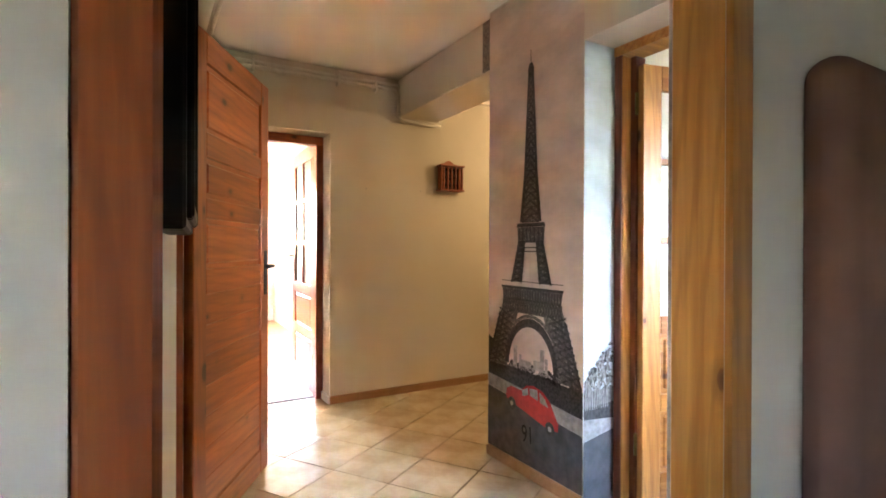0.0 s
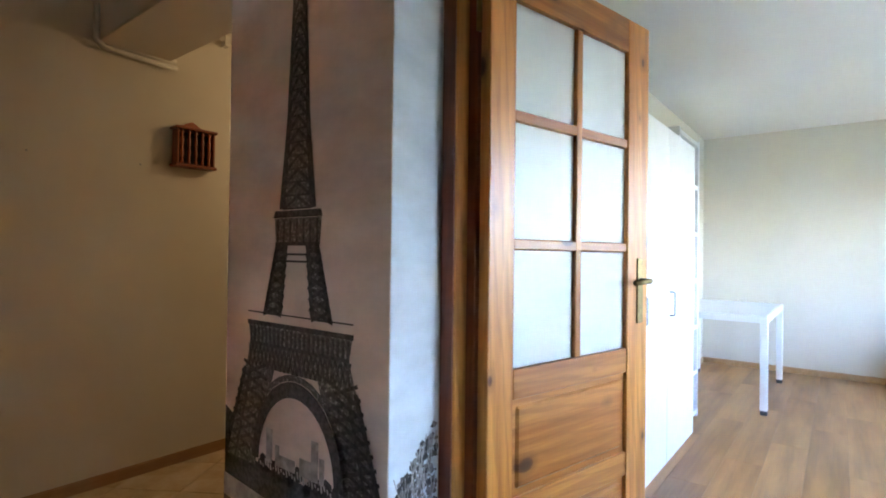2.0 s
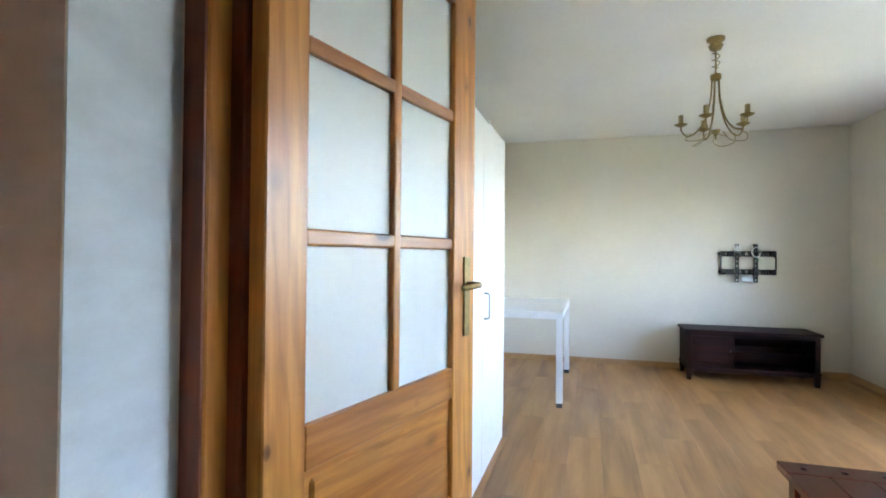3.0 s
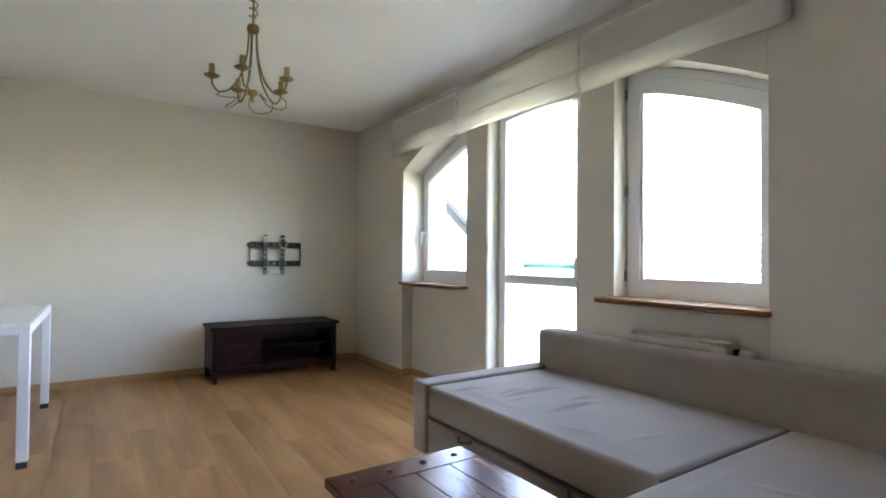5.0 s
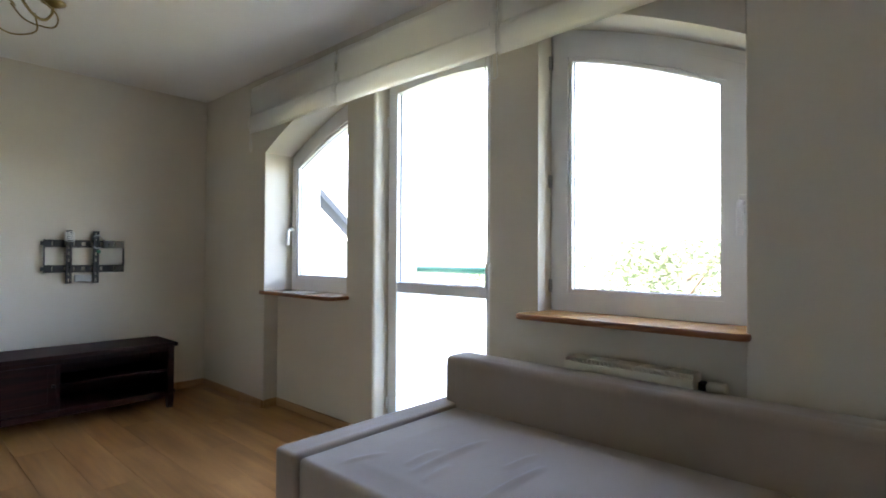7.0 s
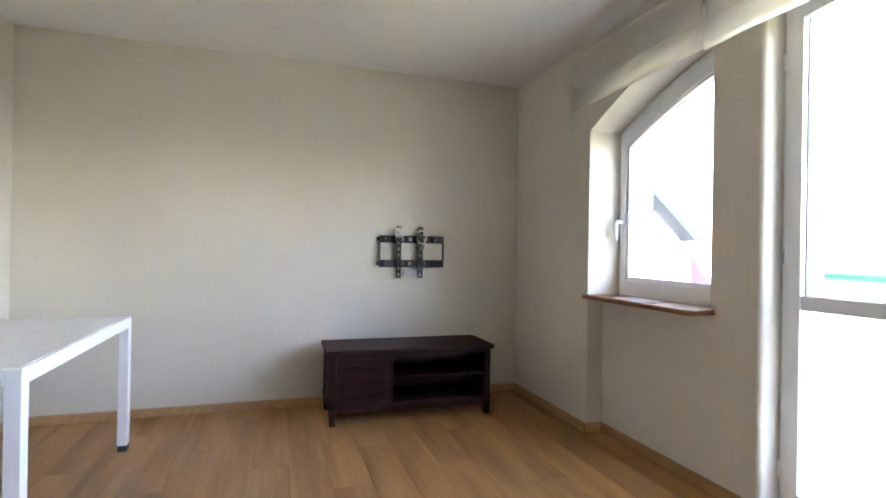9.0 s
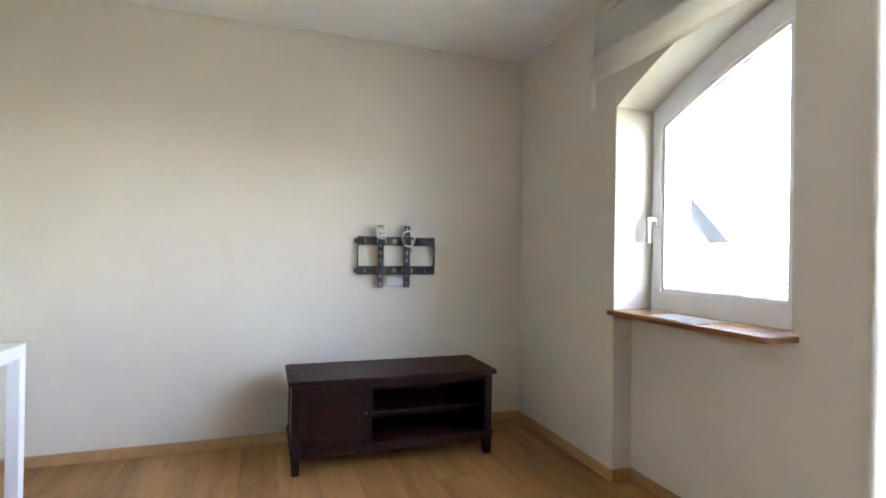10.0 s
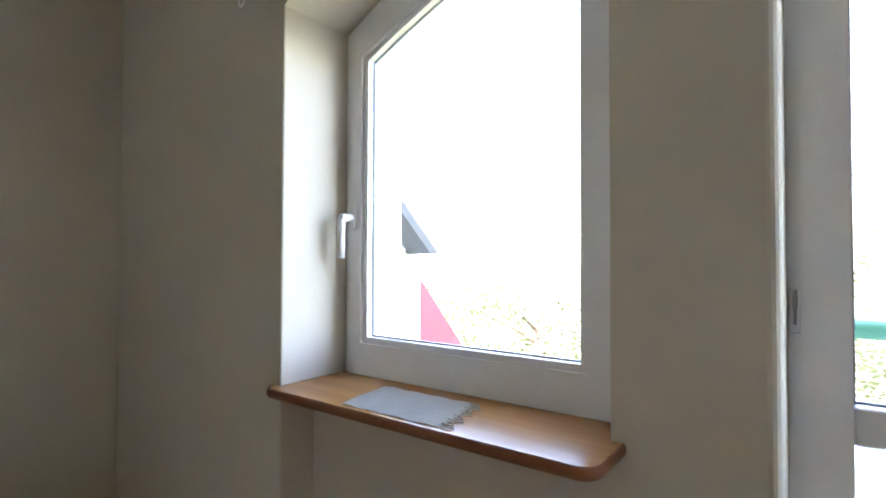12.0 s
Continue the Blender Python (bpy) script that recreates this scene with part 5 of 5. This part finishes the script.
pts = [(CX + 0.022 * math.cos(t * 0.9), CYC + 0.022 * math.sin(t * 0.9), ZC - 0.08 - 0.0058 * t) for t in range(19)]
add("scroll", tube(pts, 0.0035, 6), "brass", "", True)
add("stem", tube([(CX, CYC, ZC - 0.07), (CX, CYC, 2.27)], 0.005, 8), "brass", "", True)
add("hub", lathe([(0.006, 0.042), (0.028, 0.040), (0.030, 0.034), (0.030, 0.012), (0.026, 0.006), (0.01, 0.0)], (CX, CYC, 2.232), 18), "brass", "", True)
for i in range(5):
    a = 2 * math.pi * i / 5 + 0.16
    c, s = math.cos(a), math.sin(a)
    P = lambda r, z: (CX + r * c, CYC + r * s, z)
    add("arm", tube(curve([P(0.02, 2.24), P(0.028, 2.12), P(0.06, 2.0), P(0.11, 1.93), P(0.155, 1.915), P(0.184, 1.945), P(0.189, 1.975)], 30), 0.0048, 7), "brass", "", True)
    cup = add("drip_cup", lathe([(0.006, 0), (0.016, 0.004), (0.036, 0.014), (0.038, 0.018), (0.012, 0.018)], P(0.189, 1.972), 16), "brass", "", True)
    part("candle_sleeve", lathe([(0.014, 0), (0.0145, 0.003), (0.0135, 0.055), (0.011, 0.056)], P(0.189, 1.990), 12), "candle", cup, "", True)
    b = a + 2 * math.pi / 10
    Q = lambda r, z, t: (CX + r * math.cos(a + t), CYC + r * math.sin(a + t), z)
    add("wire_scroll", tube(curve([Q(0.13, 1.925, 0), Q(0.17, 1.885, 0.25), Q(0.15, 1.865, 0.65), Q(0.09, 1.88, 1.0), Q(0.05, 1.92, 1.1)], 24), 0.0028, 6), "brass", "", True)
add("bottom_bowl", lathe([(0.004, -0.045), (0.008, -0.02), (0.026, 0.0), (0.028, 0.012), (0.008, 0.014)], (CX, CYC, 1.925), 16), "brass", "", True)


# ---- sofa ----
def soft(x0, x1, y0, y1, z0, z1, r=0.03, puff=0.0, seed=0, nx=26, ny=18, wr=()):
    """A cushion block: rounded edges, a slightly full top and creases (x, y, angle, length, depth)."""
    bm = block(x0, x1, y0, y1, z0, z1, 0.0)
    bmesh.ops.bevel(bm, geom=bm.edges[:], offset=r, segments=4, affect="EDGES", profile=0.6)
    top = [f for f in bm.faces if f.normal.z > 0.99 and f.calc_area() > 0.05]
    bmesh.ops.delete(bm, geom=top, context="FACES_ONLY")
    gx, gy = [x0 + r + (x1 - x0 - 2 * r) * i / nx for i in range(nx + 1)], [y0 + r + (y1 - y0 - 2 * r) * j / ny for j in range(ny + 1)]
    grid = []
    for i, x in enumerate(gx):
        row = []
        for j, y in enumerate(gy):
            u, v = (i / nx), (j / ny)
            rim = min(u, 1 - u, v, 1 - v)
            f = min(1.0, rim * 9)
            h = puff * (16 * u * (1 - u) * v * (1 - v)) ** 0.5 + 0.003 * f * math.sin(9 * x + 5 * y + seed)
            for cx, cy, ang, ln, dp in wr:
                dx, dy = x - cx, y - cy
                p, q = dx * math.cos(ang) + dy * math.sin(ang), -dx * math.sin(ang) + dy * math.cos(ang)
                if abs(p) < ln:
                    h += f * dp * math.exp(-(q / 0.011) ** 2) * (1 - (p / ln) ** 2)
            row.append(bm.verts.new((x, y, z1 + h * f)))
        grid.append(row)
    for a, b in zip(grid, grid[1:]):
        for j in range(ny):
            bm.faces.new((a[j], b[j], b[j + 1], a[j + 1]))
    bmesh.ops.remove_doubles(bm, verts=bm.verts[:], dist=0.0005)
    for f in bm.faces:
        f.normal_update()
        if f.normal.z < -0.2 and f.calc_center_median().z > z1 - 0.02:
            f.normal_flip()
    return bm


sofa = thing("corner_sofa", (4.0, -0.95, 0), "grey-beige fabric corner sofa bed with a low back", "sofa")
add = local(sofa)
creases = [(4.53, -0.84, 1.58, 0.20, 0.014), (4.26, -0.81, 1.50, 0.16, 0.013), (4.585, -0.76, 1.62, 0.09, 0.010), (4.33, -0.95, 1.45, 0.09, 0.009), (4.47, -0.70, 1.70, 0.08, 0.007), (4.05, -0.60, 0.3, 0.10, 0.005), (4.74, -0.62, 1.2, 0.10, 0.006), (3.86, -0.75, 1.4, 0.12, 0.005)]
add("seat_cushion", soft(3.655, 4.905, -1.30, -0.492, 0.315, 0.468, 0.022, 0.012, 1, 130, 84, creases), "sofa", "", True)
add("chaise_cushion", soft(2.93, 3.640, -1.30, -0.03, 0.315, 0.468, 0.022, 0.012, 4, 70, 120, [(3.3, -0.7, 0.3, 0.2, 0.006), (3.45, -0.4, 1.0, 0.15, 0.007), (3.2, -0.25, 0.2, 0.2, -0.006)]), "sofa", "", True)
add("arm_end", soft(4.912, 5.03, -1.46, -0.48, 0.13, 0.478, 0.018, 0.002, 2, 6, 14), "sofa", "", True)
add("backrest", soft(2.93, 4.985, -1.462, -1.306, 0.15, 0.685, 0.035, 0.004, 3, 30, 6), "sofa", "", True)
add("drawer_front", block(3.655, 4.908, -0.512, -0.496, 0.135, 0.302, 0.008, seg=2), "sofa")
add("chaise_base", block(2.935, 3.638, -1.29, -0.045, 0.06, 0.305, 0.01, seg=2), "sofa")
add("base", block(3.645, 4.905, -1.29, -0.53, 0.05, 0.285, 0.006), "piping")
add("seam", tube([(4.90, -0.492, 0.310), (4.2, -0.490, 0.309), (3.66, -0.492, 0.310)], 0.005, 6), "piping")
add("seam", tube([(3.647, -0.492, 0.461), (3.647, -0.9, 0.463), (3.647, -1.29, 0.461)], 0.006, 6), "piping")
for x in (4.60, 3.95):
    add("pull_tab", tube(curve([(x - 0.05, -0.50, 0.298), (x - 0.02, -0.475, 0.288), (x + 0.02, -0.475, 0.288), (x + 0.05, -0.50, 0.298)], 12), 0.008, 6), "piping", "", True)
for x, y in ((4.85, -0.58), (4.85, -1.2), (3.0, -0.12), (3.55, -0.12), (3.0, -1.2)):
    add("foot", lathe([(0.018, 0), (0.022, 0.062)], (x, y, 0), 12), "blackwood", "", True)

# ---- coffee table ----
ct = thing("coffee_table", (3.85, -0.05, 0), "reddish dark wooden coffee table with iron nail heads", "table")
add = local(ct)
cx0, cx1, cy0, cy1, cz = 3.31, 4.292, -0.25, 0.268, 0.412
for a, b in ((cx1 - 0.115, cx1), (cx0, cx0 + 0.115)):
    pl = add("end_board", block(a + 0.001, b, cy0, cy1, cz - 0.03, cz, 0.003), "cherry")
    for i in range(4):
        y = cy0 + 0.07 + (cy1 - cy0 - 0.14) * i / 3
        bm = lathe([(0.012, 0), (0.012, 0.002), (0.006, 0.005)], ((a + b) / 2, y, cz), 8)
        part("nail_head", bm, "iron", pl, "black iron nail head")
for i in range(4):
    y = cy0 + (cy1 - cy0) * i / 4
    add("board", block(cx0 + 0.1165, cx1 - 0.1155, y + 0.001, y + (cy1 - cy0) / 4 - 0.001, cz - 0.0295, cz - 0.0005, 0.002), "cherry")
for x in (cx0 + 0.03, cx1 - 0.095):
    for y in (cy0 + 0.03, cy1 - 0.095):
        add("leg", block(x, x + 0.065, y, y + 0.065, 0, cz - 0.0305, 0.005), "cherry")
for y in (cy0 + 0.04, cy1 - 0.06):
    add("apron", block(cx0 + 0.0955, cx1 - 0.0955, y, y + 0.02, cz - 0.13, cz - 0.031, 0.002), "cherry")
for x in (cx0 + 0.04, cx1 - 0.06):
    add("apron", block(x, x + 0.02, cy0 + 0.0955, cy1 - 0.0955, cz - 0.13, cz - 0.031, 0.002), "cherry")

# ---- outside ----
ground = structure(done("ground", block(-400, 400, -400, 400, -7.4, -7.2), "grass"), "lawn far below the windows", "ground")
bm = block(2.2, 8.3, -1.95, -1.6, -7.2, -0.1)
structure(done("facade", bm, "facade"), "white rendered facade below the windows", "facade")
structure(done("balcony", block(4.2, 6.35, -2.45, -1.951, -0.16, -0.03, 0.01), "facade"), "narrow concrete balcony slab", "balcony")
rail = thing("balcony_railing", (5.2, -2.36, 0), "green tubular balcony railing", "railing")
add = local(rail)
add("top_bar", tube([(5.02, -2.36, 1.04), (6.24, -2.36, 1.04)], 0.026, 12), "green", "", True)
for x in (5.045, 6.215):
    add("wall_arm", tube([(x, -2.34, 1.04), (x, -1.951, 1.04)], 0.018, 10), "green", "", True)

wing = structure(new("neighbour_wing"), "white gabled wing with a grey eave", "house")
part("wall", prism([(-1.98, -7.2), (-3.11, -7.2), (-3.11, 1.25), (-2.90, 1.28), (-1.98, 2.08)], 0, 7.80, 9.6), "facade", wing)
part("roof_verge", prism([(-3.05, 1.252), (-3.05, 1.272), (-1.93, 2.241), (-1.93, 2.164), (-2.985, 1.252)], 0, 7.62, 7.799), "zinc", wing)
low = structure(new("low_roof"), "steep red roof beyond the white wing", "roof")
part("slope", prism([(-3.113, 1.13), (-3.113, 0.2), (-3.95, 0.2), (-3.62, 0.61)], 0, 7.82, 9.4), "redroof", low)
part("gutter", block(7.80, 9.4, -3.99, -3.90, 0.13, 0.20, 0.01), "zinc", low)


def tree(x, y, h, r, seed, label):
    rnd = random.Random(seed)
    t = thing("tree", (x, y, -7.2), label, "tree", "trees outside")
    bm = tube(curve([(0, 0, 0), (0.12, 0.05, h * 0.3), (-0.08, 0.1, h * 0.6), (0.05, 0, h * 0.92)], 12), 0.2, 8, taper=0.15)
    tips = []
    for i in range(13):
        a, z = rnd.uniform(0, 6.28), h * rnd.uniform(0.38, 0.85)
        d = r * rnd.uniform(0.5, 0.95) * (1.15 - abs(z / h - 0.6))
        tip = (d * math.cos(a), d * math.sin(a), z + rnd.uniform(0.3, 1.2))
        tips.append(tip)
        tube(curve([(0, 0, z - 0.4), (tip[0] * 0.5, tip[1] * 0.5, z + 0.2), tip], 8), 0.06, 5, into=bm, taper=0.25)
    part("trunk", bm, "bark", t, "", True)
    verts, faces = [], []
    for k in range(5600):
        c = tips[k % 13]
        v = Vector((rnd.gauss(0, 1), rnd.gauss(0, 1), rnd.gauss(0, 1))).normalized() * rnd.random() ** 0.4 * r * (0.42 if k % 3 else 0.62)
        p = Vector(c) + Vector((v.x, v.y, v.z * 0.75))
        u = Vector((rnd.gauss(0, 1), rnd.gauss(0, 1), rnd.gauss(0, 0.6))).normalized()
        w = u.orthogonal().normalized()
        s = rnd.uniform(0.05, 0.11)
        i0 = len(verts)
        verts += [p - u * s, p + w * s * 0.5, p + u * s, p - w * s * 0.5]
        faces.append((i0, i0 + 1, i0 + 2, i0 + 3))
    me = bpy.data.meshes.new("crown")
    me.from_pydata([tuple(q) for q in verts], [], faces)
    me.materials.append(M["leaves"])
    ob = new("crown", me)
    ob.parent = t
    return t


tree(12.6, -14.5, 8.2, 2.3, 1, "leafy tree seen low through the windows")
tree(7.6, -13.5, 9.6, 2.2, 2, "leafy tree reaching above the railing")
tree(3.2, -15.0, 8.6, 2.4, 3, "leafy tree beyond the balcony")
tree(16.5, -17.0, 8.0, 2.6, 4, "leafy tree further off")
tree(9.8, -17.5, 8.4, 2.6, 5, "leafy tree further off")

# window of the bright room
w = structure(new("window_bright_room"), "wide white window of the sunny room", "window")
bm = bmesh.new()
for a, b, c, d in ((0.55, 2.3, 1.10, 1.17), (0.55, 2.3, 1.99, 2.06), (0.55, 0.62, 1.17, 1.99), (2.23, 2.3, 1.17, 1.99), (1.39, 1.47, 1.17, 1.99)):
    block(a, b, RY + 0.12, RY + 0.19, c, d, into=bm)
part("window_frame", bm, "pvc", w)
clear(part("pane", block(0.62, 2.23, RY + 0.15, RY + 0.16, 1.17, 1.99), "glass", w))
part("window_sill", block(0.53, 2.32, RY - 0.04, RY + 0.12, 1.085, 1.12, 0.008), "sill", w)

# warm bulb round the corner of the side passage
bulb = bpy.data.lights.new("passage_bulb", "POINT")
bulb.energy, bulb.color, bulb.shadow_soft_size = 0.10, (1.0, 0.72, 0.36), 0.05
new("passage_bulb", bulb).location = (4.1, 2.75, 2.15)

# ---- planks and tiles ----
def planks(floor, x0, x1, y0, y1, w=0.192, length=1.285):
    """Long boards side by side along x, each row shifted; boards are cut at the walls."""
    shared, g = {}, 0.0004
    rows = int(math.ceil((y1 - y0) / w))
    for r in range(rows):
        a, b = y0 + r * w, min(y0 + (r + 1) * w, y1)
        x = x0 - length * ((r * 0.37) % 1.0)
        while x < x1:
            p, q = max(x, x0), min(x + length, x1)
            if q - p > 0.02:
                key = (round(q - p, 4), round(b - a, 4))
                if key not in shared:
                    bm = block(-(q - p) / 2 + g, (q - p) / 2 - g, -(b - a) / 2 + g, (b - a) / 2 - g, -0.0115, 0.0)
                    top = [e for e in bm.edges if all(v.co.z > -0.001 for v in e.verts)]
                    bmesh.ops.bevel(bm, geom=top, offset=0.0005, segments=1, affect="EDGES")
                    me = bpy.data.meshes.new("plank")
                    bm.to_mesh(me)
                    bm.free()
                    me.materials.append(M["laminate"])
                    shared[key] = me
                ob = new("plank", shared[key])
                ob.parent = floor
                ob.location = ((p + q) / 2, (a + b) / 2, 0)
            x += length


planks(FLOORS["living"], XV + 0.03, XT, YQ - 0.004, YN)
planks(FLOORS["bright"], -1.85, RX, YF + 0.24, RY)


def cut(poly, inside, cross):
    out = []
    for i, p in enumerate(poly):
        q = poly[(i + 1) % len(poly)]
        if inside(p):
            out.append(p)
        if inside(p) != inside(q):
            out.append(cross(p, q))
    return out


def cut_box(poly, x0, x1, y0, y1):
    for ax, v, sgn in ((0, x0, 1), (0, x1, -1), (1, y0, 1), (1, y1, -1)):
        if poly:
            poly = cut(poly, lambda p: sgn * (p[ax] - v) > 0, lambda p, q: tuple(p[k] + (q[k] - p[k]) * (v - p[ax]) / (q[ax] - p[ax]) for k in range(2)))
    return poly


def tiles(floor, rects, size=0.342, angle=33.0, origin=(2.30, 2.90)):
    c, s, g = math.cos(radians(angle)), math.sin(radians(angle)), 0.0022
    whole = None
    for i in range(-16, 14):
        for j in range(-16, 10):
            def at(u, v):
                return (origin[0] + c * u - s * v, origin[1] + s * u + c * v)
            quad = [at(i * size + g, j * size + g), at((i + 1) * size - g, j * size + g), at((i + 1) * size - g, (j + 1) * size - g), at(i * size + g, (j + 1) * size - g)]
            for rect in rects:
                poly = cut_box(quad, *rect)
                if len(poly) < 3:
                    continue
                area = abs(sum(p[0] * q[1] - q[0] * p[1] for p, q in zip(poly, poly[1:] + poly[:1]))) / 2
                if area < 0.0005:
                    continue
                full = area > 0.999 * (size - 2 * g) ** 2
                mx, my = at((i + 0.5) * size, (j + 0.5) * size)
                if full and whole is not None:
                    me = whole
                else:
                    bm = prism([(p[0] - mx, p[1] - my) for p in poly], 2, -0.0085, 0.0)
                    if full:
                        top = [e for e in bm.edges if all(v.co.z > -0.001 for v in e.verts)]
                        bmesh.ops.bevel(bm, geom=top, offset=0.0015, segments=1, affect="EDGES")
                    me = bpy.data.meshes.new("tile")
                    bm.to_mesh(me)
                    bm.free()
                    me.materials.append(M["tile"])
                    if full:
                        whole = me
                ob = new("tile", me)
                ob.parent = floor
                ob.location = (mx, my, 0)


tiles(FLOORS["hall"], [(0.70, XM, 0.545, YF), (XM, 4.6, YM, YF), (1.20, 2.055, YF, YF + 0.225), (0.822, 1.762, 0.42, 0.545), (-0.8, XM, -1.6, 0.42), (-0.1, 0.70, 1.2, YF), (XM, 2.74, 0.60, YR)])
